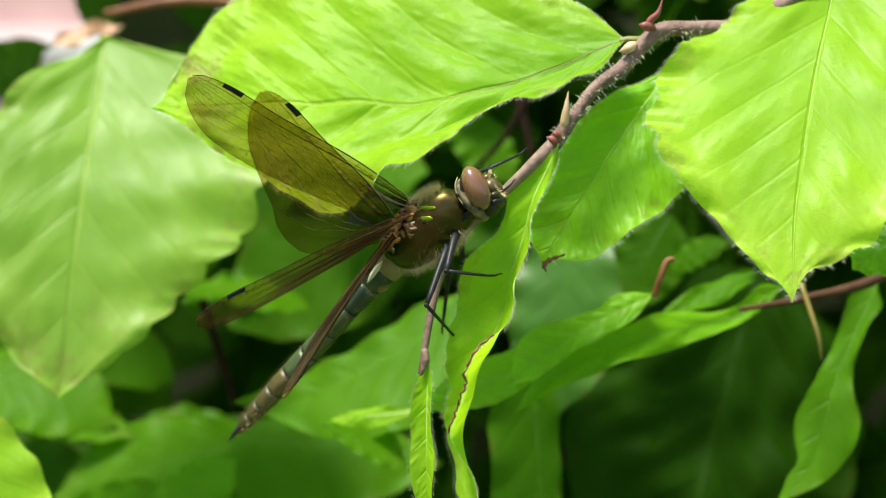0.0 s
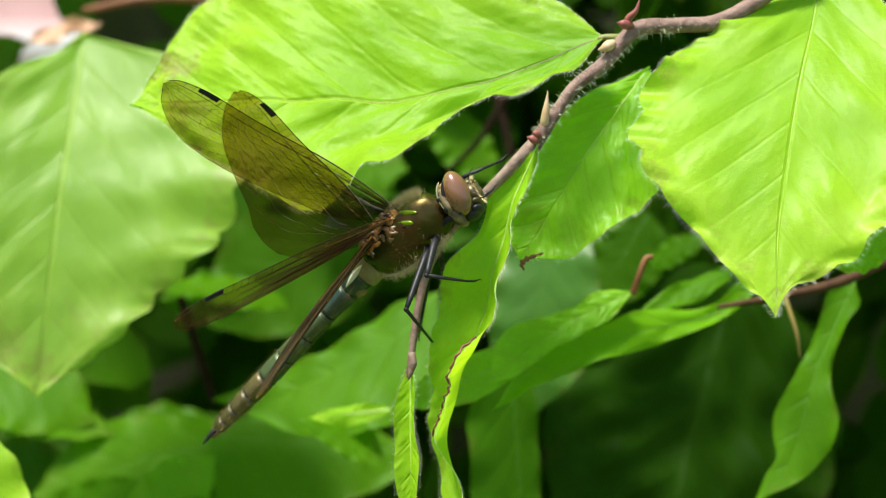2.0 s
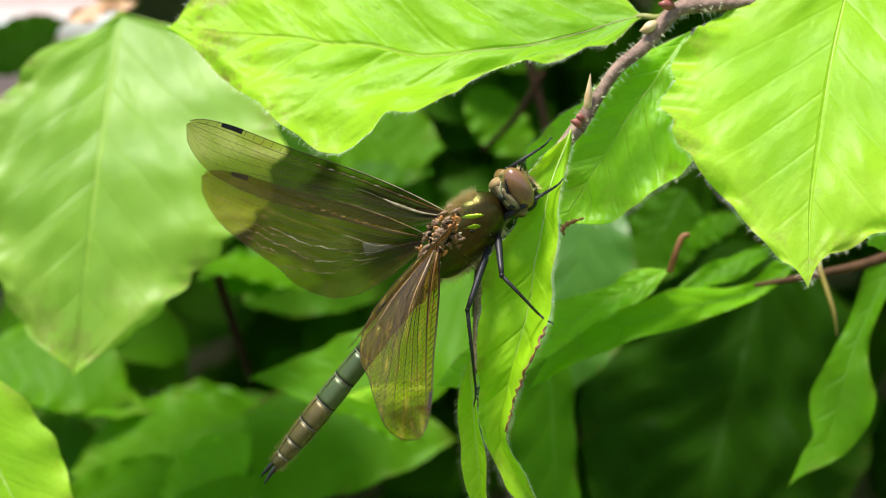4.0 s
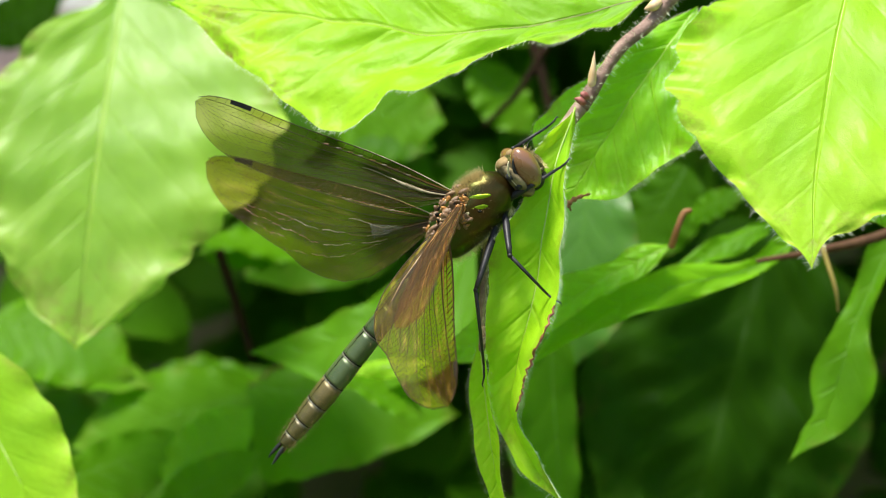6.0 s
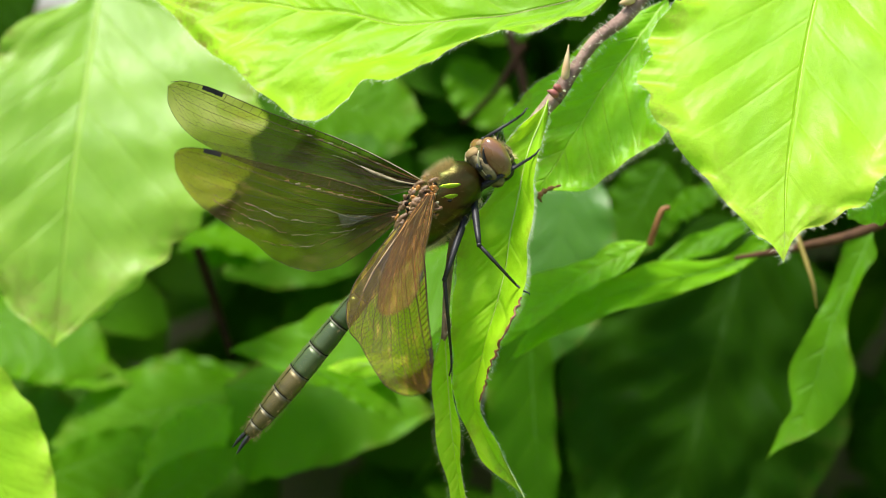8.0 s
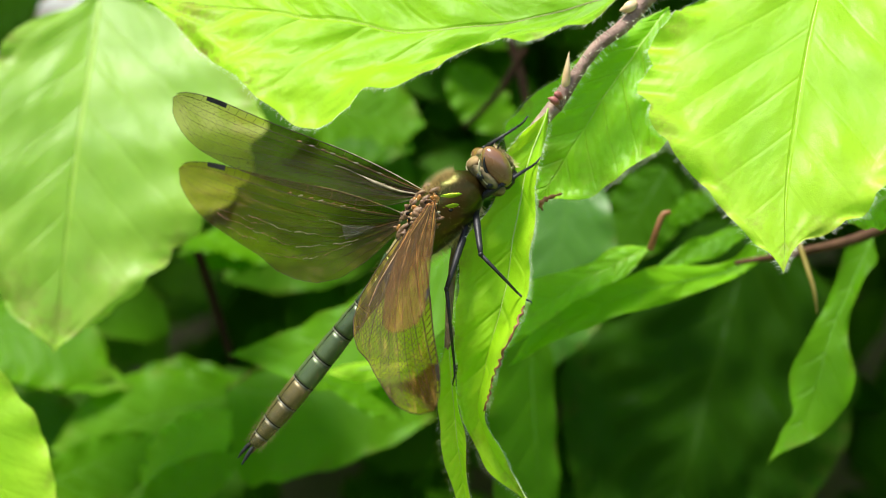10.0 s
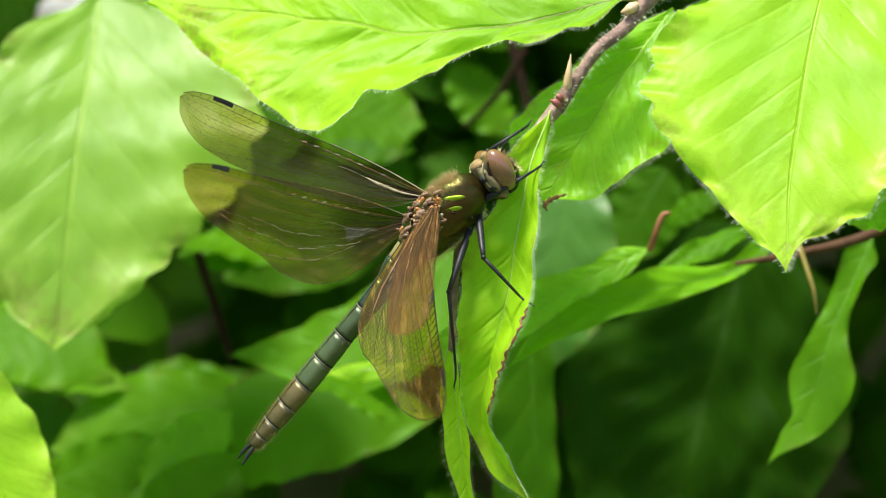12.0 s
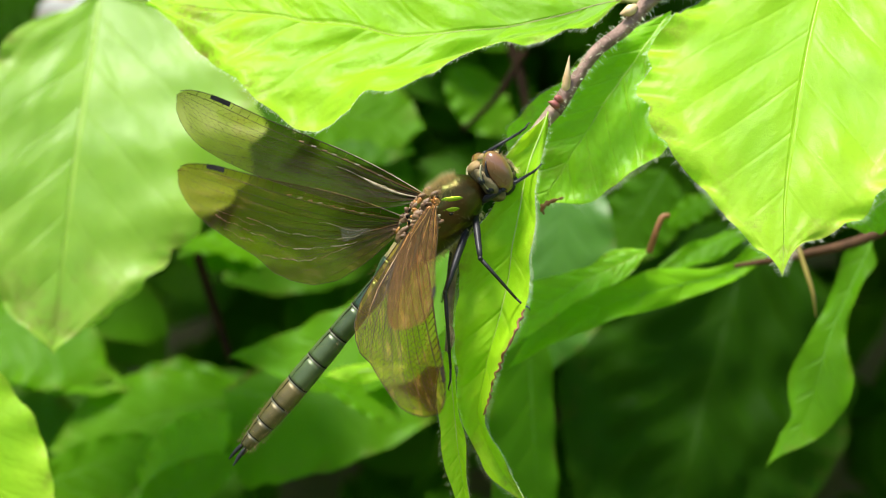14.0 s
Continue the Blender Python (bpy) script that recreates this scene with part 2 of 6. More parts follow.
M_BARK = plain_material("twig_bark", (0.11, 0.06, 0.042), (0.29, 0.19, 0.145), 900, 0.75, bump=0.8, dist=0.0004)
# bark of twigs deep inside, darkened in the colour as shade
M_BARK_FAR = plain_material("dark_shade_bark", (0.008, 0.0045, 0.003), (0.022, 0.011, 0.006), 500, 0.9, spec=0.08)
M_BUD = plain_material("bud_scale", (0.46, 0.30, 0.14), (0.62, 0.46, 0.26), 800, 0.5)
M_RED = plain_material("red_scale", (0.17, 0.045, 0.035), (0.30, 0.09, 0.07), 900, 0.45)
M_BROWN = plain_material("withered_leaf", (0.12, 0.035, 0.014), (0.24, 0.10, 0.04), 500, 0.6, bump=0.6)
M_DEAD = plain_material("dead_leaf", (0.46, 0.24, 0.13), (0.62, 0.38, 0.24), 200, 0.6, bump=0.5)
M_SHOOT = plain_material("shoot_bark", (0.14, 0.085, 0.06), (0.30, 0.21, 0.155), 900, 0.7, bump=0.8, dist=0.0003)
M_STALK = plain_material("pale_stalk", (0.17, 0.12, 0.025), (0.24, 0.18, 0.05), 400, 0.5)
# a milder copy of the bark with shade in its colour
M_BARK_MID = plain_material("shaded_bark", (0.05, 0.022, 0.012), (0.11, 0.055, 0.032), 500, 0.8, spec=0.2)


# ---- leaves ----
def leaf_shape(u, p=0.66, q=0.78, drip=0.0):
    """Half width along a beech leaf, 0 at both ends, 1 at the widest; drip narrows it to a pointed tip."""
    u = min(max(u, 0.0), 1.0)
    top = p / (p + q)
    h = ((u / top) ** p) * (((1 - u) / (1 - top)) ** q)
    f = min(max((u - 0.84) / 0.13, 0.0), 1.0)
    return h * (1 - drip * f * f * (3 - 2 * f))


def along(values, u):
    """A smooth value read off a short, even list."""
    pos = min(max(u, 0.0), 1.0) * (len(values) - 1)
    i = min(int(pos), len(values) - 2)
    t = pos - i
    b, c = values[i], values[i + 1]
    a, d = values[max(i - 1, 0)], values[min(i + 2, len(values) - 1)]
    return 0.5 * (2 * b + (c - a) * t + (2 * a - 5 * b + 4 * c - d) * t * t + (3 * b - a - 3 * c + d) * t ** 3)


def beech_leaf(base, tip, wl, wr, mat, label, facing=(0, -1, 0.45), bow=0.0, side=0.0, fold=0.0, curl=0.0,
               wave=0.5, waves=5, ripple=0.07, pairs=7, spread=0.95, seed=1, fuzz=0, rib=M_RIB, rib_r=0.28, stalk=None,
               twist=0.0, nu=64, nv=40, teeth=0.012, p=0.66, q=0.78, drip=0.35, lobes=0.05, brown_edge=None, roll=None, crimp=0.15, spine=None, rims=None, crease=None, group="beech leaves"):
    """A leaf from stalk to tip, with half widths to both sides, bent along its length, folded along the midrib,
    rippled between the side veins and waved at the margin. Lengths in millimetres. spine: how far the midrib
    swings aside; rims: half widths from stalk to tip on the two sides; crease: one margin bends over towards the front."""
    # inner leaves get the ribs that are darkened for shade
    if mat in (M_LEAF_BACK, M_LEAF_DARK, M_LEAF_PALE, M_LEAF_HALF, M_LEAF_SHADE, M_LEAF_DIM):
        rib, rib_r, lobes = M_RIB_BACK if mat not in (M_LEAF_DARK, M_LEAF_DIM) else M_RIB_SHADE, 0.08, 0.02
    rng = random.Random(seed)
    pivot = base.copy()
    axis = tip - base
    length = axis.length
    ax = axis.normalized()
    n0 = Vector(facing)
    n0 = (n0 - ax * n0.dot(ax)).normalized()
    s0 = ax.cross(n0)                      # towards the second side
    pa, pb, pc = rng.uniform(0, 6), rng.uniform(0, 6), rng.uniform(0, 6)
    verts, uvs, reach, faces, mids = [], [], [], [], []
    for i in range(nu + 1):
        u = i / nu
        a = 4 * u * (1 - u)
        mid = ax * (length * u) + n0 * (bow * a) + s0 * (side * a + (along(spine, u) if spine else 0.0))
        tw = radians(twist) * (u - 0.5)
        s, n = s0 * math.cos(tw) + n0 * math.sin(tw), n0 * math.cos(tw) - s0 * math.sin(tw)
        mids.append(mid)
        h = leaf_shape(u, p, q, drip)
        for j in range(nv + 1):
            v = -1 + 2 * j / nv
            w = max(0.0, along(rims[v > 0], u)) if rims else (wr if v > 0 else wl) * h
            av = abs(v)
            ph = (u - spread * (av * w / length) ** 0.92) * pairs
            rim = max(0.0, (av - 0.74) / 0.26)
            tooth = 1 + teeth * rim * (abs(math.sin(math.pi * ph)) - 0.6) * 2 + 0.02 * av * math.sin(u * 9 + pc) + lobes * rim * noise.noise(V(u * 11 + seed, 4.0 if v > 0 else 9.0, 0.5))
            c = curl * v
            if abs(curl) > 1e-3:
                xs, zs = math.sin(c) / curl, (1 - math.cos(c)) / curl
            else:
                xs, zs = v, 0.0
            across = xs * w * tooth
            lift = zs * w + av * w * math.tan(radians(fold))
            if roll and v * roll[3] > 0:           # one margin stands up towards the front
                g = math.exp(-((u - roll[0]) / roll[1]) ** 4)
                lift += g * roll[2] * av ** 1.6
                across *= 1 + 0.6 * g * av
            if crease and v * crease[3] > 0:
                g = math.exp(-((u - crease[0]) / crease[1]) ** 4)
                lift += g * crease[2] * w * max(0.0, av - 0.5)
            puff = noise.noise(V(u * length / 8 + seed, v * wr / 8, seed * 0.37))
            pucker = noise.noise(V(ph * 1.5 + seed, v * wr / 4.5, seed * 0.71))
            lift += 0.6 * ripple * math.cos(2 * math.pi * ph) * math.sin(math.pi * min(av * 1.15, 1)) * (h ** 0.5) * (0.7 + 0.9 * puff)
            lift += ripple * (1.8 * puff + 1.0 * pucker) * min(1, h * 1.5)
            lift += wave * (av ** 2.4) * (math.sin(waves * 2 * math.pi * u + pa + (1.3 if v > 0 else 0)) + 1.4 * puff) * (h ** 0.4)
            lift += crimp * 1.1 * rim * noise.noise(V(u * length / 4.2, seed + (5.0 if v > 0 else 2.0), 0.7))
            lift += crimp * rim * noise.noise(V(u * length / 1.8, seed + (3.0 if v > 0 else 8.0), 0.3))
            lift += 0.35 * wave * math.sin(3.1 * u * 2 + v * 2.2 + pb)
            verts.append(mid + s * across + n * lift)
            uvs.append((u, 0.5 + v * 0.5))
            reach.append((u, av * w / length))
    for i in range(nu):
        for j in range(nv):
            a = i * (nv + 1) + j
            faces.append((a, a + 1, a + nv + 2, a + nv + 1))
    ob = thing("beech_leaf", pivot, label, "leaf", group)
    blade = part("blade", mesh_of("blade", verts, faces, mat, True, uvs, reach), ob)
    mv = [verts[i * (nv + 1) + nv // 2] - n0 * (0.3 * rib_r) for i in range(nu + 1)]
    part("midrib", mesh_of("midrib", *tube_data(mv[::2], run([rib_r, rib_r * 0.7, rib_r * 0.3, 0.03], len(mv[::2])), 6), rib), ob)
    if stalk is not None:
        way = smooth_path([stalk - pivot, (stalk - pivot) * 0.5 + n0 * -0.4, V(0, 0, 0), mids[2]], 5)
        part("petiole", mesh_of("petiole", *tube_data(way, run([0.55, 0.4, 0.38], len(way)), 7), rib), ob)
    if brown_edge:
        k, j = [int(x * nu) for x in brown_edge[:2]], 0 if brown_edge[2] < 0 else nv
        way = [verts[i * (nv + 1) + j] + V(rng.uniform(-.22, .22), rng.uniform(-.35, .1), rng.uniform(-.12, .12)) for i in range(*k)]
        part("brown_edge", mesh_of("brown_edge", *tube_data(way, [rng.uniform(0.07, 0.2) for _ in way], 6), M_BROWN), ob, "crinkled reddish brown edge")
    if fuzz:
        spots = []
        for i in range(1, nu):
            for j, out in ((0, -1), (nv, 1)):
                p, q = verts[i * (nv + 1) + j], verts[(i + 1) * (nv + 1) + j]
                for _ in range(fuzz):
                    f = rng.random()
                    spots.append((p.lerp(q, f), s0 * out + ax * 0.5 + n0 * 0.2))
        part("margin_hairs", mesh_of("margin_hairs", *hairs(spots, 0.75, 0.010, rng, 0.5), M_HAIR, False), ob, "fine pale hairs", "stuff")
    return ob


# the near leaves on the twig
top_leaf = beech_leaf(V(22.66, 8.00, 30.71), V(-38.50, 20.00, 31.70), 14.8, 17.0, M_LEAF_TOP, "bright young beech leaf with wavy toothed margin above the dragonfly",
    facing=(0.05, -1, 0.55), bow=1.5, fold=3, wave=0.5, waves=4, ripple=0.55, crimp=0.7, lobes=0.03, seed=3, fuzz=4, rib=M_RIB_DARK, rib_r=0.10, stalk=V(25.31, 5.00, 30.35), nu=120, nv=64, teeth=0.02, p=1.0, q=0.8,
    spine=(0.0, -4.3, -6.1, -4.5, -2.2, 0.0), crease=(0.28, 0.22, 0.9, -1),
    rims=((0.0, 3.7, 4.3, 4.5, 4.6, 5.3, 7.3, 11.6, 11.8, 14.3, 15.6, 14.5, 12.6, 10.5, 8.0, 5.3, 2.3, 0.0),
          (0.0, 5.0, 9.6, 14.4, 19.0, 22.4, 25.0, 26.6, 27.3, 27.3, 26.4, 24.8, 22.1, 19.3, 16.5, 12.8, 5.5, 0.0)))
right_leaf = beech_leaf(V(49.67, 14.00, 40.87), V(39.43, -10.00, -3.32), 19.6, 19.5, M_LEAF_SMOOTH, "large bright yellow-green beech leaf hanging tip down",
    facing=(-0.12, -1, 0.42), bow=3.0, fold=3, wave=0.4, waves=6, ripple=0.22, crimp=1.5, lobes=0.10, seed=5, fuzz=4, rib=M_RIB, rib_r=0.07, nu=110, nv=64, teeth=0.03, p=1.0, q=0.8,
    spine=(0.0, 0.2, 0.8, 1.0, 1.0, 0.0),
    rims=((0.0, 6.2, 9.6, 12.6, 14.1, 15.6, 16.4, 16.7, 16.6, 16.2, 14.8, 13.0, 10.7, 6.6, 1.6, 0.0),
          (0.0, 3.3, 6.5, 9.6, 12.2, 14.6, 16.9, 18.7, 19.5, 18.9, 17.6, 14.7, 11.2, 7.6, 3.5, 0.0)))
mid_leaf = beech_leaf(V(28.95, 13.00, 30.02), V(12.22, 9.00, 5.55), 8.0, 7.5, M_LEAF_MID, "green beech leaf behind the twig with a withered brown tip",
    facing=(-0.1, -1, 0.35), bow=1.5, fold=4, wave=0.6, waves=3, ripple=0.55, crimp=0.5, seed=8, fuzz=2, rib_r=0.10, nu=80, nv=48, pairs=7, p=0.8, q=0.6,
    rims=((0.0, 3.9, 7.7, 9.4, 10.0, 10.4, 9.5, 8.7, 7.5, 6.0, 4.6, 0.0), (0.0, 1.6, 3.3, 4.5, 5.6, 6.2, 6.7, 7.4, 8.0, 8.0, 6.0, 0.0)))
brown = [V(15.11, 8.00, 6.37), V(13.28, 6.50, 5.77), V(12.36, 6.00, 5.07), V(12.65, 6.40, 4.24)]
bp = smooth_path([b - V(28.95, 13.00, 30.02) for b in brown], 5)
part("withered_tip", mesh_of("withered_tip", *tube_data(bp, [r * (0.8 + 0.4 * math.sin(i * 2.3)) for i, r in enumerate(run([0.12, 0.36, 0.4, 0.08], len(bp)))], 7), M_BROWN), mid_leaf, "curled brown withered tip")
curled_leaf = beech_leaf(V(12.91, 2.00, 16.47), V(10.91, 0.00, -31.79), 4.5, 3.7, M_LEAF, "narrow young beech leaf curled lengthwise with a brown crinkled edge",
    facing=(-0.35, -1, 0.1), bow=0.6, fold=14, curl=0.5, wave=0.5, waves=5, ripple=0.42, roll=(0.645, 0.15, 5.0, -1), seed=11, fuzz=3, crimp=0.6, rib=M_RIB, rib_r=0.13, nu=120, nv=48, p=0.6, q=0.8, brown_edge=(0.50, 0.77, -1),
    spine=(0.0, 1.8, 2.9, 3.6, 4.2, 5.2, 6.5, 7.0, 4.3, 0.0),
    rims=((0.0, 0.9, 1.5, 2.1, 2.7, 3.1, 3.4, 3.6, 3.5, 2.6, 2.0, 2.0, 1.7, 1.6, 0.9, 0.0), (0.0, 1.8, 2.9, 2.7, 3.2, 4.8, 5.6, 5.2, 4.8, 4.1, 3.3, 2.5, 2.0, 1.7, 1.5, 0.0)))
shoot_leaf = beech_leaf(V(0.89, 3.00, -11.73), V(4.49, 1.00, -38.04), 1.7, 1.6, M_LEAF, "narrow folded young leaf at the end of the shoot",
    facing=(-0.6, -1, 0.1), bow=1.0, fold=25, curl=0.6, wave=0.4, waves=3, ripple=0.1, seed=12, fuzz=2, rib=M_RIB, rib_r=0.12, nu=48, nv=24, p=0.6, q=0.8)
left_leaf = beech_leaf(V(-52.40, 70.00, 40.00), V(-56.04, 50.00, -14.97), 24.5, 20.0, M_LEAF_SOFT, "large pale green beech leaf hanging tip down",
    facing=(0.1, -1, 0.5), bow=4.0, fold=4, wave=0.9, waves=5, ripple=0.25, crimp=0.9, lobes=0.05, seed=21, nu=90, nv=56, rib_r=0.10, teeth=0.04, p=0.8, q=0.66,
    rims=((0.0, 15.5, 20.9, 24.1, 26.0, 27.1, 26.7, 25.6, 24.2, 22.3, 19.4, 15.9, 13.2, 9.7, 4.6, 0.0), (0.0, 4.1, 9.2, 12.7, 14.7, 16.5, 17.3, 18.1, 18.1, 17.7, 16.7, 14.8, 12.1, 9.2, 5.4, 0.0)))

# leaves farther in
corner_leaf = beech_leaf(V(-70.40, 31.00, -12.11), V(-53.44, 28.00, -42.89), 8.3, 9.3, M_LEAF_SMOOTH, "bright beech leaf at the edge of the hedge", facing=(0.2, -1, 0.5), seed=31, wave=0.4)
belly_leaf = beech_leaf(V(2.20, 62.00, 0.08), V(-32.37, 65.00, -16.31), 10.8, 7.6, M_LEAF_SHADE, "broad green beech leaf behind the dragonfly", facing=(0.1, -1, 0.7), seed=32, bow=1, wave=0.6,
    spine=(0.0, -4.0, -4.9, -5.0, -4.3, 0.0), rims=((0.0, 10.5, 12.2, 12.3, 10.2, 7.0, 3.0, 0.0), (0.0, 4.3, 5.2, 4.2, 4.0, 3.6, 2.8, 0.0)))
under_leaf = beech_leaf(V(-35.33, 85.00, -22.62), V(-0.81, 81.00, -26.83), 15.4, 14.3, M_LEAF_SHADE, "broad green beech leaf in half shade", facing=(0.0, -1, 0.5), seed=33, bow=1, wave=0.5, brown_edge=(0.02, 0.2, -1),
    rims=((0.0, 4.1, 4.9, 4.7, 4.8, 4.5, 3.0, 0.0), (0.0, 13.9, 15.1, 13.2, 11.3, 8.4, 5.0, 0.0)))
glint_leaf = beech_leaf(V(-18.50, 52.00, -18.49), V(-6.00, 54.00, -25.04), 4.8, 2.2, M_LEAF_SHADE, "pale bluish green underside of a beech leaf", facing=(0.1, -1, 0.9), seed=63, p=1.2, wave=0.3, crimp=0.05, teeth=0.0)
sliver_leaf = beech_leaf(V(-5.14, 46.00, -16.61), V(-16.77, 46.00, -17.74), 1.7, 1.3, M_LEAF, "narrow bright leaf seen almost edge on", facing=(0.0, -1, 0.5), seed=34, wave=0.4, waves=2)
tongue_leaf = beech_leaf(V(14.50, 30.00, -7.90), V(-3.70, 30.00, -15.40), 3.2, 3.4, M_LEAF_MID, "bright green beech leaf passing behind a curled one", facing=(0.0, -1, 0.4), seed=77, wave=0.5, waves=2, rib_r=0.08, crimp=0.4)
strip_leaf = beech_leaf(V(47.25, 40.00, 1.26), V(8.53, 26.00, -15.79), 2.9, 4.3, M_LEAF_HALF, "bright green beech leaf with a wavy margin", facing=(0.0, -1, 0.25), seed=35, rib_r=0.06, wave=0.5, waves=3, fold=8, crimp=0.5, ripple=0.2,
    spine=(0.0, -1.0, 0.6, 2.0, 2.1, 0.0), rims=((0.0, 0.8, 1.2, 1.6, 2.0, 2.3, 2.5, 2.3, 2.2, 1.7, 0.8, 0.0), (0.0, 2.0, 1.3, 1.6, 2.6, 2.9, 2.2, 2.9, 2.5, 2.1, 1.4, 0.0)))
strip_fold = beech_leaf(V(28.14, 32.00, 0.08), V(8.11, 27.00, -11.94), 2.5, 2.9, M_LEAF_MID, "bright folded young beech leaf", facing=(0.0, -1, 0.5), seed=36, rib_r=0.06, wave=0.4, waves=2, fold=10, crimp=0.4, ripple=0.2,
    spine=(0.0, 0.5, 0.9, 0.9, 0.7, 0.0), rims=((0.0, 1.2, 2.1, 2.1, 2.1, 2.0, 2.1, 2.1, 1.8, 0.0), (0.0, 1.8, 2.2, 1.6, 2.1, 3.0, 3.6, 3.6, 2.4, 0.0)))
fold_leaf = beech_leaf(V(43.52, 44.00, 2.87), V(28.78, 40.00, -3.85), 2.3, 1.6, M_LEAF_SHADE, "bright green beech leaf with an upturned margin", facing=(0, -1, 0.6), seed=62, rib_r=0.06, wave=0.6, waves=2, bow=1, crimp=0.4)
dark_leaf = beech_leaf(V(51.22, 96.00, 3.85), V(30.77, 78.00, -58.61), 24.2, 24.2, M_LEAF_DIM, "large beech leaf coloured dark green for the shade", facing=(0.05, -1, -0.15), seed=37, bow=2, wave=0.8, ripple=1.1, pairs=8, rib=M_RIB_DARK, rib_r=0.12, p=0.5)
side_leaf = beech_leaf(V(60.45, 43.00, 1.27), V(44.43, 37.00, -30.11), 4.0, 4.6, M_LEAF_SHADE, "long green beech leaf hanging tip down", facing=(-0.3, -1, 0.2), seed=38, wave=0.6, waves=3, fold=6, crimp=0.4,
    spine=(0.0, 0.0, -0.2, -1.3, -2.0, 0.0), rims=((0.0, 1.9, 1.5, 1.5, 1.5, 2.0, 3.2, 4.8, 5.2, 4.4, 3.4, 2.3, 0.8, 0.0), (0.0, 2.7, 2.5, 2.3, 2.2, 2.3, 2.6, 3.4, 4.0, 3.5, 1.9, 1.8, 0.8, 0.0)))
pale_leaf = beech_leaf(V(20.29, 74.00, 12.39), V(15.90, 74.00, -19.68), 9.5, 8.5, M_LEAF_PALE, "glossy bluish green beech leaf", facing=(-0.2, -1, 1.0), seed=39, bow=2)
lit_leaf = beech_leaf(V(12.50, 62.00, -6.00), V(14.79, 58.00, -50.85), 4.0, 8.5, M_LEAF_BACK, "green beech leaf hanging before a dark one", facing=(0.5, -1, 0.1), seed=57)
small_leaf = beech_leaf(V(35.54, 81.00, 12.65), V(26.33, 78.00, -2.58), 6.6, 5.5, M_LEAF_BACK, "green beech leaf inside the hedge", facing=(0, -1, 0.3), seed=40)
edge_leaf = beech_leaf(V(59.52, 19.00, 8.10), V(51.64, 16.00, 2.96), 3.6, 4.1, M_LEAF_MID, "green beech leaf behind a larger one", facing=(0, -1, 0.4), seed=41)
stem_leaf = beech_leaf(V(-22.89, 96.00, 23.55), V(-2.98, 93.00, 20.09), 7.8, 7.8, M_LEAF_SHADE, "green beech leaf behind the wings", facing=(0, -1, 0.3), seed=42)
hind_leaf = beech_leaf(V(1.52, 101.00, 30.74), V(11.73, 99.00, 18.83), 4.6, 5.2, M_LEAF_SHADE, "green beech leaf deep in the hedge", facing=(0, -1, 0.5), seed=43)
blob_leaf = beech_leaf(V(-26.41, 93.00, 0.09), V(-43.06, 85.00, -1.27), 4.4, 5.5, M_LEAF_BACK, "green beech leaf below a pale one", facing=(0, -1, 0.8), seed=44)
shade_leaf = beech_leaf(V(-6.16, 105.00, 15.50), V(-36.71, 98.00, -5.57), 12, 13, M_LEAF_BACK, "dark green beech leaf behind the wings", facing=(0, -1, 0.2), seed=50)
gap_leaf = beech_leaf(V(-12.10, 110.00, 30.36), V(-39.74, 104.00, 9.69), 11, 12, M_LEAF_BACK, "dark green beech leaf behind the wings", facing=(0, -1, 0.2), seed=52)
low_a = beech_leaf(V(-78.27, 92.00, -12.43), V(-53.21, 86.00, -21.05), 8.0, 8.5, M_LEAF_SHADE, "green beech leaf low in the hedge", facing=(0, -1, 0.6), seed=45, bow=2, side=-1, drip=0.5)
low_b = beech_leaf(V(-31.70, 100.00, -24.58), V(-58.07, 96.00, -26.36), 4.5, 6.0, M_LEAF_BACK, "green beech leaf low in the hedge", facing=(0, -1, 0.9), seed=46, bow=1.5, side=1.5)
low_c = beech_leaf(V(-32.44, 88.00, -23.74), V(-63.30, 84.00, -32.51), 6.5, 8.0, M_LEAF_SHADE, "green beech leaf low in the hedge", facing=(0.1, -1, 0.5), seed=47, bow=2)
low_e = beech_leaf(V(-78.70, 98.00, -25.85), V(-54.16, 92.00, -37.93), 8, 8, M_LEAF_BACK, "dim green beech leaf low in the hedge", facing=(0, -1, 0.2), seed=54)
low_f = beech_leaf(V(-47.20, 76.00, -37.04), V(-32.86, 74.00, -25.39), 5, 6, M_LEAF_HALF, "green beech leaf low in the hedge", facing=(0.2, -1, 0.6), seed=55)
brow_leaf = beech_leaf(V(-87.99, 130.00, 37.71), V(-72.17, 127.00, 45.90), 5.0, 5.0, M_LEAF_DARK, "dark shade-coloured beech leaf behind a pale one", facing=(0, -1, 0.2), seed=58)
crest_leaf = beech_leaf(V(-63.95, 122.00, 59.61), V(-60.47, 118.00, 45.40), 4.0, 4.0, M_LEAF_DARK, "dark shade-coloured beech leaf above a withered one", facing=(0, -1, 0.2), seed=59)
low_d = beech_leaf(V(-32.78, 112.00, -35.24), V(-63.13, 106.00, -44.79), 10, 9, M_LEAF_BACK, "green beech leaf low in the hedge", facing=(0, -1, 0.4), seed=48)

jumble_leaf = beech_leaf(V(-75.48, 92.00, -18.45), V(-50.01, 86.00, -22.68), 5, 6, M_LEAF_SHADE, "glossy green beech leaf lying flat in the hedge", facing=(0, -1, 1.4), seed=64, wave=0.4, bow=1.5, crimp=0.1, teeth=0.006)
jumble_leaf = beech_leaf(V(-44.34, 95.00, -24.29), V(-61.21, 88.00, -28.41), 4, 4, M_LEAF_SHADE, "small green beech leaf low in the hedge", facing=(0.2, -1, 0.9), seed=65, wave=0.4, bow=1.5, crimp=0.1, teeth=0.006)
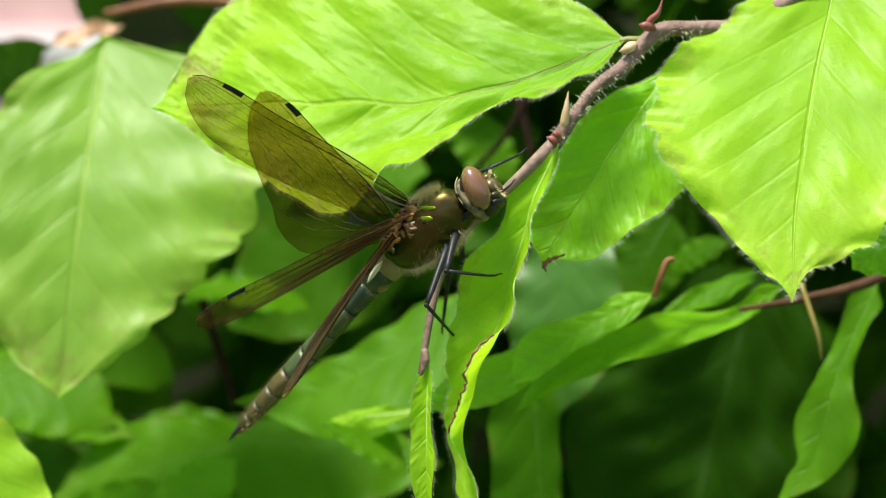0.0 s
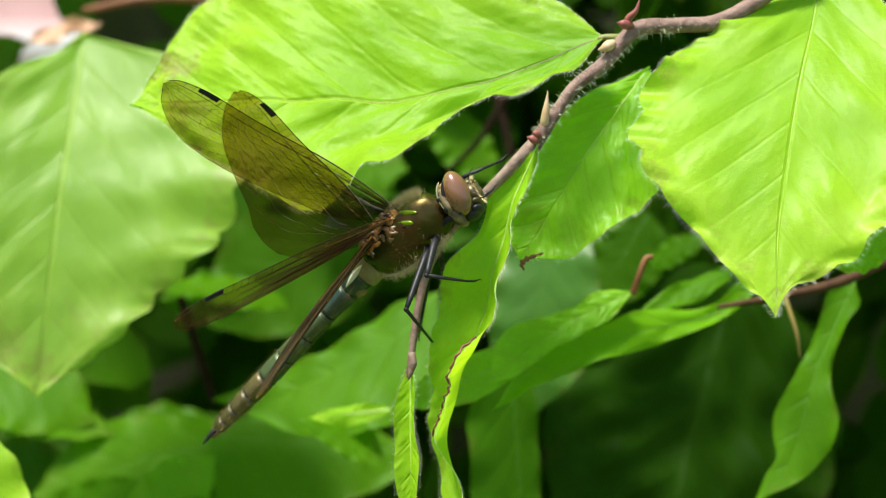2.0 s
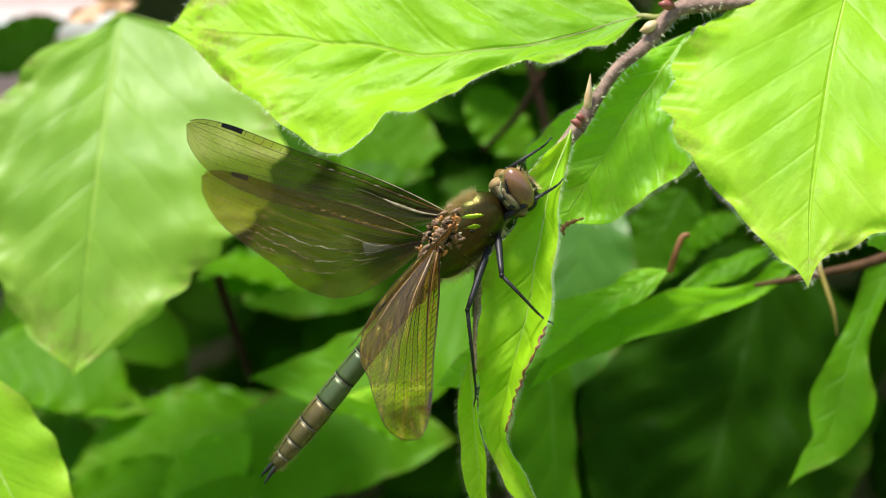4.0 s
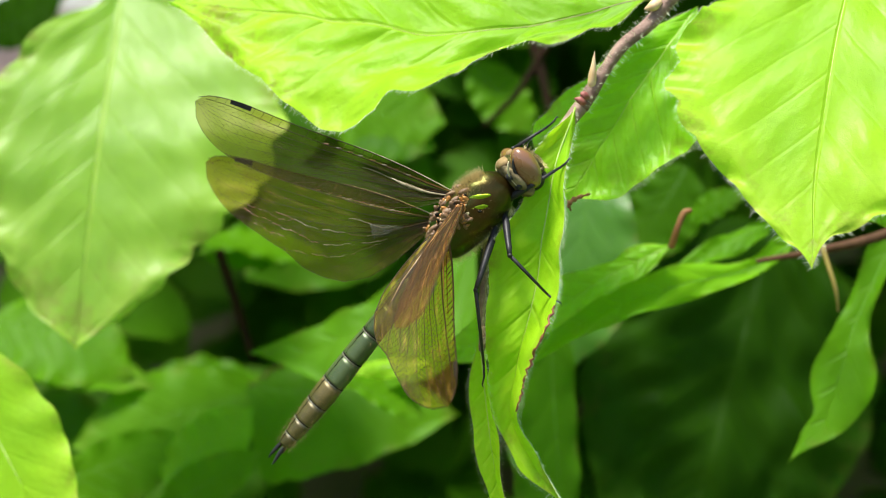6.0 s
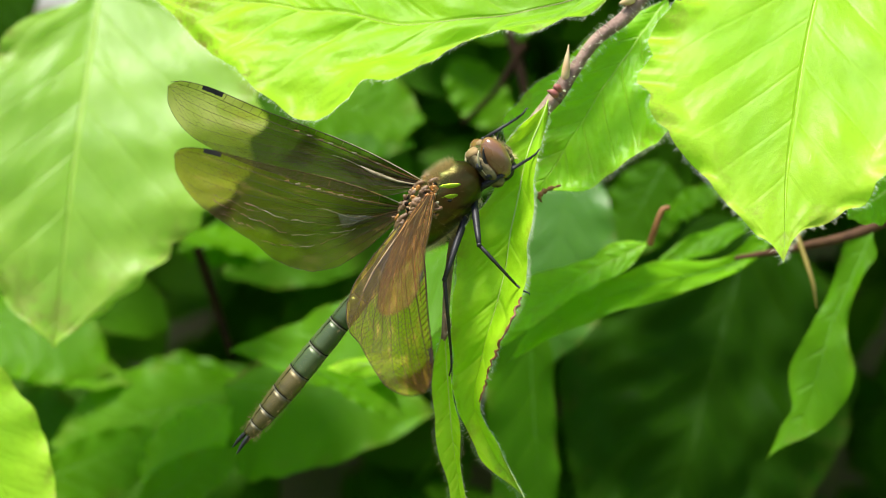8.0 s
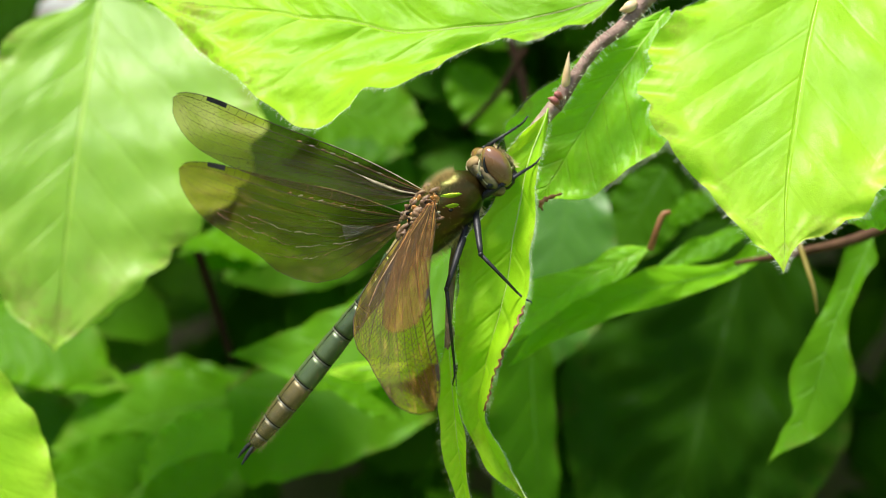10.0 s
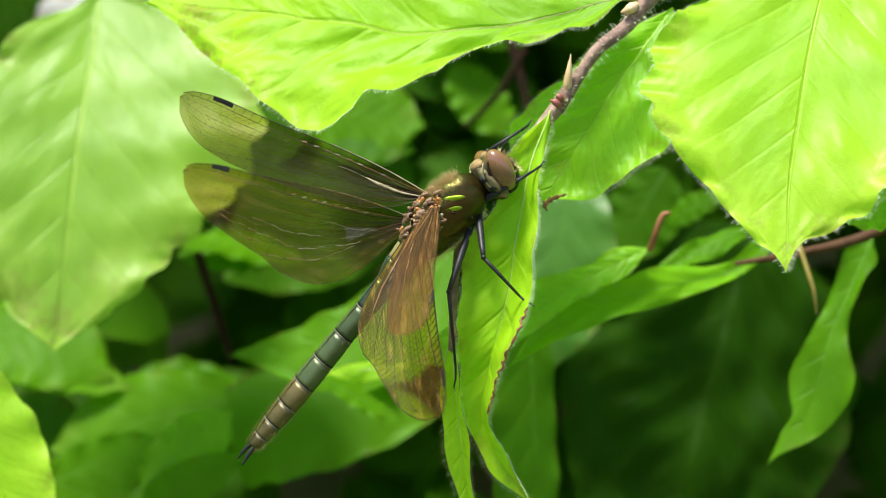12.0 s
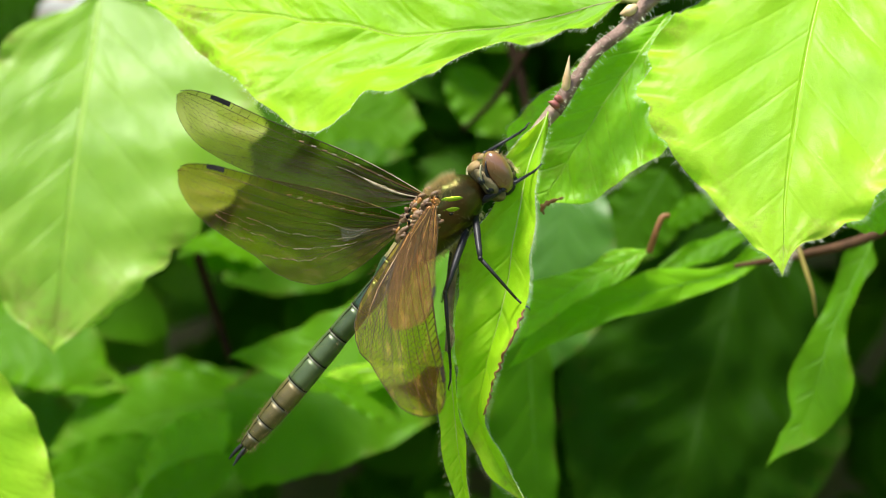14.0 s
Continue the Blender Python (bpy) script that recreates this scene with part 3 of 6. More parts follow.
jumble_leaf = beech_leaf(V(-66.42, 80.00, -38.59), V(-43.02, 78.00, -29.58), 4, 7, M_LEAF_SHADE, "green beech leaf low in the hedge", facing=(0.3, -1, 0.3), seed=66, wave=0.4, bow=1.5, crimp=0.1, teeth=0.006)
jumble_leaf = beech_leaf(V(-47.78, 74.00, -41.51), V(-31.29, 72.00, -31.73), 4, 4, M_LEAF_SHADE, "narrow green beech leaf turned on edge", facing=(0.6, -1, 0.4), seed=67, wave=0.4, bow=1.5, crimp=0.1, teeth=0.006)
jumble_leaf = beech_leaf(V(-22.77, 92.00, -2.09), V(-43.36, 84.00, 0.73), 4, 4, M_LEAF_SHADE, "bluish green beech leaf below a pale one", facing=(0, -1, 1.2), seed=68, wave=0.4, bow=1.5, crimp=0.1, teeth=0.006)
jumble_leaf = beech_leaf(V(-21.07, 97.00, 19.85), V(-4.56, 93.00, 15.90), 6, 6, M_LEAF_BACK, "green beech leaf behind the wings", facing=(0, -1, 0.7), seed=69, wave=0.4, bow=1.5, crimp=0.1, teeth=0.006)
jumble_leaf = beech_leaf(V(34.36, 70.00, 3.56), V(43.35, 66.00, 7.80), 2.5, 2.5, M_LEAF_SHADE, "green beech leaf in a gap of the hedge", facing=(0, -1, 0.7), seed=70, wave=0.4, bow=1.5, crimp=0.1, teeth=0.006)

# ---- twig ----
FORK = V(26.41, 5.00, 31.18)
branch = thing("beech_twig", FORK, "reddish brown beech twig with buds and hairy bark", "twig")
def branch_tube(name, pts, radii, mat, parent, pivot, label="", sides=10):
    way = smooth_path([p - pivot for p in pts], 8)
    return part(name, mesh_of(name, *tube_data(way, run(radii, len(way)), sides), mat), parent, label)
branch_tube("stem", [V(48.88, 9.00, 40.10), V(38.20, 8.00, 33.09), V(31.71, 6.50, 31.92), V(26.41, 5.00, 31.18), V(22.50, 4.50, 26.98), V(19.01, 4.00, 24.17), V(16.94, 4.00, 21.42), V(15.05, 3.50, 18.63), V(13.80, 3.20, 16.55)],
    [1.05, 1.0, 0.95, 1.0, 0.86, 0.78, 0.74, 0.95, 0.85], M_BARK, branch, FORK)
NODE = V(13.80, 3.20, 16.82)
shoot = branch_tube("shoot", [NODE, V(10.04, 3.60, 12.31), V(6.61, 4.00, 8.20), V(3.51, 4.00, 3.86), V(1.93, 3.60, -0.62), V(1.30, 3.20, -6.11), V(1.10, 3.00, -10.22), V(0.89, 3.00, -12.62)],
    [0.95, 0.68, 0.6, 0.55, 0.52, 0.48, 0.42, 0.3], M_SHOOT, branch, NODE, "thin grey-brown shoot")
shoot.location = (NODE - FORK) * MM


def bud(pts, r, mat, parent, pivot, name="bud"):
    way = smooth_path([p - pivot for p in pts], 6)
    return part(name, mesh_of(name, *tube_data(way, run([r * 0.5, r, r * 0.9, r * 0.5, 0.03], len(way)), 9), mat), parent)


bud([V(15.04, 3.20, 18.74), V(15.21, 2.60, 20.62), V(15.45, 2.20, 23.32)], 0.55, M_BUD, branch, FORK)
bud([V(25.90, 4.00, 31.34), V(25.30, 3.50, 32.24), V(26.21, 3.00, 33.27), V(26.75, 3.00, 35.06)], 0.5, M_RED, branch, FORK)
bud([V(25.72, 3.60, 31.42), V(24.56, 3.00, 31.62), V(23.87, 3.00, 31.76)], 0.6, M_RED, branch, FORK, "bud_scale")
bud([V(23.69, 4.00, 29.55), V(22.55, 3.60, 28.81), V(21.59, 3.60, 28.47)], 0.7, M_BUD, branch, FORK, "bud_scale")
bud([V(14.21, 2.00, 17.01), V(13.51, 1.60, 17.46), V(12.83, 1.60, 17.67)], 0.5, M_RED, branch, FORK, "bud_scale")
bud([V(14.63, 2.20, 17.71), V(13.92, 1.60, 18.08), V(13.64, 1.60, 17.94)], 0.5, M_RED, branch, FORK, "bud_scale")
end_bud = [V(1.10, 2.60, -9.60), V(1.35, 2.20, -11.00), V(1.00, 2.00, -12.80)]
knob = smooth_path([p - NODE for p in end_bud], 6)
part("bud", mesh_of("bud", *tube_data(knob, [r * (0.95 + 0.08 * math.sin(k * 1.3)) for k, r in enumerate(run([0.44, 0.60, 0.46, 0.12], len(knob)))], 9), M_SHOOT), shoot, "brown bud scales at the shoot's end")
rng_t = random.Random(4)
spots = []
for a, b in ((V(31.71, 6.50, 31.92), FORK), (FORK, V(22.50, 4.50, 26.98)), (V(22.50, 4.50, 26.98), V(19.01, 4.00, 24.17)), (V(19.01, 4.00, 24.17), V(15.05, 3.50, 18.63)), (V(15.05, 3.50, 18.63), V(13.80, 3.20, 16.55))):
    for _ in range(90):
        c = a.lerp(b, rng_t.random()) - FORK
        q = rng_t.uniform(0, 6.28)
        t_ = (b - a).normalized()
        s_ = t_.cross(V(0, 1, 0)).normalized()
        w_ = s_ * math.cos(q) + t_.cross(s_) * math.sin(q)
        spots.append((c + w_ * 0.72, w_))
part("bark_hairs", mesh_of("bark_hairs", *hairs(spots, 1.0, 0.02, rng_t), M_HAIR, False), branch, "fine pale hairs", "stuff")

# loose stalks deeper in the hedge
def inner_stalk(name, pts, radii, mat, label, category="stalk"):
    ob = thing(name, pts[0], label, category)
    branch_tube("stem", pts, radii, mat, ob, pts[0])
    return ob


inner_stalk("pale_stalk", [V(47.50, 30.00, 1.20), V(48.60, 28.50, -2.90), V(49.44, 28.00, -6.00), V(49.90, 28.50, -9.00)], [0.35, 0.35, 0.3, 0.12], M_STALK, "thin curved yellowish leaf stalk")
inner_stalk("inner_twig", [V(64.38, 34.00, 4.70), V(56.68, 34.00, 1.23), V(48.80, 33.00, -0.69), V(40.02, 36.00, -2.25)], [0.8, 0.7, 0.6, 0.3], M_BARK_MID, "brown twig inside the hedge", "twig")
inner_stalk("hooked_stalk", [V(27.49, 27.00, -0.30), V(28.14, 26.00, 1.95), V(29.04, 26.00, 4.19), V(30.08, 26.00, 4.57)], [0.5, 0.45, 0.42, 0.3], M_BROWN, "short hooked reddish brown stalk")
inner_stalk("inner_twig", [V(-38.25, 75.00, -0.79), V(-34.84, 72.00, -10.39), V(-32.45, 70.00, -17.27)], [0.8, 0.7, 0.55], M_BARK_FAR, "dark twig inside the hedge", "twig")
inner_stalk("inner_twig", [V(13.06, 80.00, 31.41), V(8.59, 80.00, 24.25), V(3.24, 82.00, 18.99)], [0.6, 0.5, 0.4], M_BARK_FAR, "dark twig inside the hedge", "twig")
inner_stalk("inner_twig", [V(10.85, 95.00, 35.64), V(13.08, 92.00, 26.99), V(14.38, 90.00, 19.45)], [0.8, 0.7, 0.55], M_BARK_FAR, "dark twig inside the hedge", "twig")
inner_stalk("inner_twig", [V(-13.48, 95.00, 46.88), V(-33.95, 94.00, 48.40), V(-44.83, 92.00, 48.45), V(-56.72, 96.00, 47.05)], [1.1, 1.0, 0.9, 0.6], M_BROWN, "brown twig above a pale leaf", "twig")

dead_leaf = beech_leaf(V(-53.60, 95.00, 45.00), V(-66.40, 94.00, 40.90), 1.4, 1.7, M_DEAD, "withered orange-brown beech leaf", facing=(0, -1, 0.8), seed=61, fold=20, wave=0.8, waves=2, rib=M_BROWN, nu=32, nv=16)

# ---- dragonfly ----
# own space: x towards the head, y to its left side, z to its back; origin in the thorax
def metal_material(name, a, b, scale, rough, metal, bump=0.3):
    m = plain_material(name, a, b, scale, rough, metal, bump, 0.6, 0.00022)
    m.node_tree.nodes["Principled BSDF"].inputs["Coat Weight"].default_value = 0.03
    m.node_tree.nodes["Principled BSDF"].inputs["Coat Roughness"].default_value = 0.2
    return m


M_THORAX = metal_material("thorax_shell", (0.016, 0.062, 0.003), (0.085, 0.038, 0.012), 220, 0.30, 0.8, 0.6)
M_THORAX.node_tree.nodes["Principled BSDF"].inputs["Coat Weight"].default_value = 0.0
M_PLEURA = plain_material("thorax_suture", (0.06, 0.030, 0.012), (0.21, 0.115, 0.05), 800, 0.55, bump=0.5)
M_ABD = metal_material("abdomen_shell", (0.030, 0.050, 0.014), (0.070, 0.100, 0.034), 420, 0.40, 0.35, 0.25)
M_ABD_BRONZE = metal_material("abdomen_shell_bronze", (0.045, 0.040, 0.010), (0.12, 0.09, 0.026), 420, 0.40, 0.35, 0.3)
M_RING = plain_material("segment_ring", (0.07, 0.07, 0.045), (0.14, 0.14, 0.09), 900, 0.4, 0.0)
M_SEAM = plain_material("segment_seam", (0.008, 0.008, 0.007), (0.016, 0.016, 0.012), 900, 0.9, spec=0.02)
M_EYE = plain_material("compound_eye", (0.11, 0.042, 0.015), (0.19, 0.09, 0.04), 160, 0.25, bump=0.05)
M_EYE.node_tree.nodes["Principled BSDF"].inputs["Coat Weight"].default_value = 0.6
M_FACE = plain_material("face_shell", (0.02, 0.018, 0.008), (0.13, 0.10, 0.035), 500, 0.35, 0.3)
M_OCCIPUT = plain_material("occiput_shell", (0.006, 0.005, 0.004), (0.26, 0.21, 0.11), 800, 0.8, spec=0.1)
M_CAP = plain_material("head_cap", (0.12, 0.075, 0.03), (0.30, 0.21, 0.10), 900, 0.75, spec=0.2)
M_TEAL = metal_material("abdomen_teal", (0.015, 0.032, 0.020), (0.055, 0.095, 0.062), 420, 0.32, 0.5, 0.25)
M_CREAM = plain_material("cream_rim", (0.30, 0.26, 0.14), (0.44, 0.39, 0.23), 900, 0.5)
M_BLACK = plain_material("leg_shell", (0.008, 0.008, 0.009), (0.018, 0.018, 0.021), 1500, 0.5, bump=0.2, spec=0.35)
M_DOWN = plain_material("side_down", (0.20, 0.12, 0.04), (0.34, 0.22, 0.08), 500, 0.7, bump=0.0)
M_BUFF = plain_material("buff_shell", (0.15, 0.12, 0.045), (0.30, 0.25, 0.11), 500, 0.5)
M_FUR = plain_material("insect_fur", (0.62, 0.46, 0.20), (0.76, 0.62, 0.34), 500, 0.7, bump=0.0)
M_AMBER = plain_material("wing_root", (0.28, 0.11, 0.02), (0.44, 0.20, 0.05), 700, 0.4)
M_VEIN = plain_material("wing_vein", (0.016, 0.009, 0.004), (0.042, 0.023, 0.009), 1500, 0.5, bump=0.1, spec=0.2)
M_VEIN_GOLD = plain_material("amber_vein_and_glint", (0.09, 0.042, 0.009), (0.22, 0.115, 0.03), 1500, 0.35, bump=0.1)
M_STIGMA = plain_material("wing_spot", (0.016, 0.015, 0.016), (0.035, 0.033, 0.034), 1500, 0.7, spec=0.1)
M_WHITE = plain_material("pale_reflection", (0.62, 0.60, 0.52), (0.72, 0.70, 0.62), 800, 0.5)


M_SILVER = plain_material("vein_silver", (0.16, 0.13, 0.07), (0.36, 0.31, 0.20), 900, 0.3, bump=0.1)
M_GREEN = plain_material("green_gleam_metal", (0.15, 0.30, 0.010), (0.26, 0.36, 0.02), 700, 0.28, 0.95, bump=0.3)


def wing_material(name, share, outer, inner, body, glint, streak=0.2):
    """A clear smoky film; glints on the pleats are painted in as noise streaks along the span."""
    m, t, bs, out = mat_new(name)
    obj = t.nodes.new("ShaderNodeTexCoord").outputs["Object"]
    sep = t.nodes.new("ShaderNodeSeparateXYZ")
    t.links.new(obj, sep.inputs[0])
    near = ramp(t, sep.outputs[0], 0.020, 0.0)
    film = noise_tex(t, obj, 160, 3.0)
    lay = t.nodes.new("ShaderNodeMapping")
    lay.inputs["Scale"].default_value = (260, 1500, 0)
    t.links.new(obj, lay.inputs["Vector"])
    band = ramp(t, noise_tex(t, lay.outputs[0], 1.0, 3.0, 0.6), 0.50, 0.72)
    tr = t.nodes.new("ShaderNodeBsdfTransparent")
    tint = mix_col(t, near, outer, inner)
    t.links.new(mix_col(t, ramp(t, film, 0.3, 0.7), tint, tuple(c * 0.90 for c in outer)), tr.inputs["Color"])
    t.links.new(mix_col(t, band, body, glint), bs.inputs["Base Color"])
    bs.inputs["Roughness"].default_value = 0.35
    bs.inputs["Specular IOR Level"].default_value = 0.3
    bp = t.nodes.new("ShaderNodeBump")
    bp.inputs["Strength"].default_value, bp.inputs["Distance"].default_value = 0.4, 0.0002
    t.links.new(noise_tex(t, lay.outputs[0], 1.6, 2.0), bp.inputs["Height"])
    t.links.new(bp.outputs[0], bs.inputs["Normal"])
    mx = t.nodes.new("ShaderNodeMixShader")
    t.links.new(calc(t, 'ADD', calc(t, 'MULTIPLY', band, streak), share), mx.inputs[0])
    t.links.new(tr.outputs[0], mx.inputs[1])
    t.links.new(bs.outputs[0], mx.inputs[2])
    t.links.new(mx.outputs[0], out.inputs["Surface"])
    return m


M_WING = wing_material("wing_smoky", 0.05, (0.61, 0.52, 0.33), (0.84, 0.76, 0.46), (0.20, 0.20, 0.04), (0.36, 0.28, 0.09), 0.05)
M_WING_LEFT = wing_material("wing_smoky_amber", 0.06, (0.63, 0.46, 0.22), (0.84, 0.70, 0.38), (0.24, 0.19, 0.04), (0.46, 0.29, 0.08), 0.10)
M_WING_HIND = wing_material("wing_amber", 0.14, (0.78, 0.70, 0.22), (0.72, 0.54, 0.18), (0.26, 0.19, 0.03), (0.48, 0.31, 0.07), 0.24)
M_WING_FORE = wing_material("wing_brown", 0.20, (0.80, 0.64, 0.38), (0.74, 0.52, 0.26), (0.25, 0.125, 0.05), (0.36, 0.19, 0.075), 0.16)
M_MEMBRANE = wing_material("root_film", 0.10, (0.88, 0.88, 0.82), (0.88, 0.88, 0.82), (0.4, 0.4, 0.34), (0.6, 0.6, 0.52), 0.1)
FLY_AT = V(-0.09, 1.11, 4.07)
fly = thing("dragonfly", FLY_AT, "downy emerald-bronze dragonfly clinging to a beech twig with open wings", "dragonfly")
rng_f = random.Random(9)


def rings(stations, m=24):
    """A body skinned over oval sections: (x, z, half width, half height) in the insect's space."""
    verts, faces = [], []
    for x, z, w, h in stations:
        for k in range(m):
            q = 2 * math.pi * k / m
            verts.append(V(x, w * math.cos(q), z + h * math.sin(q)))
    n = len(stations)
    for i in range(n - 1):
        for k in range(m):
            k2 = (k + 1) % m
            faces.append((i * m + k, (i + 1) * m + k, (i + 1) * m + k2, i * m + k2))
    faces.append(tuple(range(m)))
    faces.append(tuple((n - 1) * m + k for k in range(m - 1, -1, -1)))
    return verts, faces


def fit_rings(rows, n):
    """Round off a few sections into n smooth ones."""
    pts = [Vector((r[0], r[1], r[2])) for r in rows]
    q = smooth_path(pts, 6)
    hh = smooth_path([Vector((r[3], 0, 0)) for r in rows], 6)
    return [(p.x, p.y, max(p.z, 0.02), max(h.x, 0.02)) for p, h in zip(q, hh)]


def fur(n, where, length=0.9, mat=M_FUR, width=0.014):
    sp = []
    while len(sp) < n:
        p, w = where()
        sp.append((p, w))
    return mesh_of("fur", *hairs(sp, length, width, rng_f, 0.1), mat, False)


# thorax: a deep oval box leaning back
def rugged(data, amp, freq, seed):
    """Push a skin's points in and out a little, so that it is not machine-smooth."""
    verts, faces = data
    return [v + v.normalized() * (amp * noise.noise(v * freq + V(seed, 0, 0))) for v in verts], faces


thorax = part("thorax", mesh_of("thorax", *rugged(rings(fit_rings([(-6.4, 0.5, 1.2, 1.3), (-5.4, 0.1, 2.2, 2.6), (-3.2, -0.1, 2.7, 3.3), (0.0, -0.5, 2.85, 3.65), (2.8, -0.7, 2.7, 3.4), (4.8, -0.9, 2.0, 2.6), (5.8, -1.2, 1.2, 1.5)], 40)), 0.16, 0.85, 3), M_THORAX), fly, "metallic green and bronze thorax")
SKIN = [(-6.4, 0.5, 1.2, 1.3), (-5.4, 0.1, 2.2, 2.6), (-3.2, -0.1, 2.7, 3.3), (0.0, -0.5, 2.85, 3.65), (2.8, -0.7, 2.7, 3.4), (4.8, -0.9, 2.0, 2.6), (5.8, -1.2, 1.2, 1.5)]


def skin(x, q, out=0.0):
    """A point on the thorax at x, q degrees up from its right side, and the way out of it."""
    xs = [r[0] for r in SKIN]
    z, w, h = (float(np.interp(x, xs, [r[k] for r in SKIN])) for k in (1, 2, 3))
    a = radians(q)
    n = V(0, math.cos(a) / w, math.sin(a) / h).normalized()
    return V(x, w * math.cos(a), z + h * math.sin(a)) + n * out, n


for sgn in (-1, 1):
    side = lambda q: q if sgn > 0 else 180 - q
    # highlights of the metallic thorax, added as thin bright green plates
    for x, q, a in ((2.2, 44, 1.7), (1.4, 26, 1.1)):
        c0, n0_ = skin(x, side(q), -0.02)
        fwd = (V(1, 0, 0) - n0_ * n0_.x).normalized()
        fwd = (fwd + n0_.cross(fwd) * (0.9 * sgn)).normalized()
        part("green_plate", mesh_of("green_plate", *ball(c0 - n0_ * 0.02, a, 0.30, 0.12, 20, 12, Matrix((fwd, n0_.cross(fwd), n0_)).transposed()), M_GREEN), thorax, "green highlight on the thorax, added as a thin plate")
    # the black lumps stand in for the shade in the hollows
    for nm, mat, n_, r0, r1, lab in (("wing_root", M_PLEURA, 46, 0.30, 0.62, "brown wing roots"), ("dark_joint", M_SEAM, 16, 0.22, 0.42, "shade between the wing roots, added as black lumps"),
                                     ("amber_patch", M_AMBER, 26, 0.22, 0.44, "orange patch"), ("pale_joint", M_CREAM, 16, 0.12, 0.26, "pale wing joint")):
        sets = []
        for _ in range(n_):
            x = rng_f.triangular(-5.4, 2.0, -1.4)
            c = skin(x, side(rng_f.gauss(56, 17)), 0.05)[0]
            r = rng_f.uniform(r0, r1)
            turn = Matrix.Rotation(rng_f.uniform(0, 3), 3, 'Y') @ Matrix.Rotation(rng_f.uniform(0, 3), 3, 'X')
            sets.append(rugged(ball(V(0, 0, 0), r * 1.5, r * 0.8, r * 0.6, 10, 7, turn), 0.12, 3.0, x))
            sets[-1] = ([v + c for v in sets[-1][0]], sets[-1][1])
        part(nm, mesh_of(nm, *join(*sets), mat), thorax, lab)


def on_thorax():
    x = rng_f.uniform(-4.5, 4.4)
    q = rng_f.choice((rng_f.gauss(1.57, 0.5), rng_f.uniform(0, 6.28), rng_f.gauss(-1.57, 0.6)))
    f = math.sqrt(max(0.1, 1 - ((x + 0.4) / 6.2) ** 2))
    return V(x, 2.6 * f * math.cos(q), -0.2 + 3.2 * f * math.sin(q)), V(0.15, math.cos(q), math.sin(q))


def on_belly():
    x = rng_f.uniform(-6.5, 3.5)
    p_, n_ = skin(x, rng_f.gauss(-90, 22))
    return p_, n_ + V(-0.3, 0, 0)


def on_crest():
    x = rng_f.uniform(0.8, 4.6)
    q = rng_f.gauss(1.57, 0.45)
    f = math.sqrt(max(0.1, 1 - ((x + 0.2) / 6.0) ** 2))
    return V(x, 2.2 * f * math.cos(q), -0.4 + 3.2 * f * math.sin(q)), V(0.35, math.cos(q) * 0.6, 1)


part("fur", fur(4500, on_thorax, 0.7, M_DOWN, 0.011), thorax, "short downy hair", "stuff")
part("belly_fur", fur(1500, on_belly, 1.2, width=0.012), thorax, "pale downy hair", "stuff")
part("crest_fur", fur(1500, on_crest, 1.5, width=0.011), thorax, "tawny downy hair", "stuff")

# abdomen: ten segments, narrow at the second and third, broadest at the seventh
SEGS = [(-5.6, -8.25, 1.5, 1.9), (-8.25, -11.12, 1.5, 1.8), (-11.12, -15.32, 1.15, 1.3), (-15.32, -19.52, 1.25, 1.15),
        (-19.52, -23.5, 1.4, 1.2), (-23.5, -27.26, 1.55, 1.25), (-27.26, -30.57, 1.65, 1.25), (-30.57, -33.45, 1.6, 1.2),
        (-33.45, -35.66, 1.4, 1.05), (-35.66, -37.2, 1.1, 0.85)]
abdomen = None
for i, (x0, x1, w, h) in enumerate(SEGS):
    w1, h1 = (SEGS[i + 1][2], SEGS[i + 1][3]) if i < 9 else (0.85, 0.7)
    z0 = 0.25 if i < 2 else 0.0
    rows = []
    for k in range(7):
        f = k / 6
        puff = 1 + 0.05 * math.sin(math.pi * f)
        rows.append((x0 + (x1 - x0 + 0.14) * f, z0 * (1 - f), (w + (w1 - w) * f) * puff * 1.06, (h + (h1 - h) * f) * puff * 1.06))
    seg = part("abdomen_segment", mesh_of("abdomen_segment", *rings(rows, 22), M_ABD_BRONZE if i > 5 else M_BUFF if i == 0 else M_TEAL if i in (1, 2) else M_ABD), fly)
    if 0 < i < 9:
        part("segment_ring", mesh_of("segment_ring", *rings([(x1 + 0.16, 0, w1 * 1.04, h1 * 1.04), (x1 + 0.12, 0, w1 * 1.10, h1 * 1.10), (x1 + 0.03, 0, w1 * 1.10, h1 * 1.10), (x1 - 0.02, 0, w1 * 1.02, h1 * 1.02)], 22), M_RING), seg)
        part("seam", mesh_of("seam", *rings([(x1 + 0.36, 0, w1 * 1.05, h1 * 1.05), (x1 + 0.32, 0, w1 * 1.095, h1 * 1.095), (x1 + 0.22, 0, w1 * 1.095, h1 * 1.095), (x1 + 0.18, 0, w1 * 1.05, h1 * 1.05)], 22), M_SEAM), seg)
    if i > 1:
        back = [V(x0 + (x1 - x0) * k / 8, 0.05 * math.sin(k * 1.9 + i), (h + (h1 - h) * k / 8) * 1.06 * (1 + 0.05 * math.sin(math.pi * k / 8)) - 0.02) for k in range(9)]
        part("back_line", mesh_of("back_line", *tube_data(back, run([0.10, 0.05, 0.03], 9), 6), M_SEAM), seg, "dark line along the back")
    if i < 2:
        part("pale_underside", mesh_of("pale_underside", *ball(V((x0 + x1) / 2, 0, z0 - h * 0.42), 1.4, w * 0.86, h * 0.72), M_CAP), seg, "buff underside")


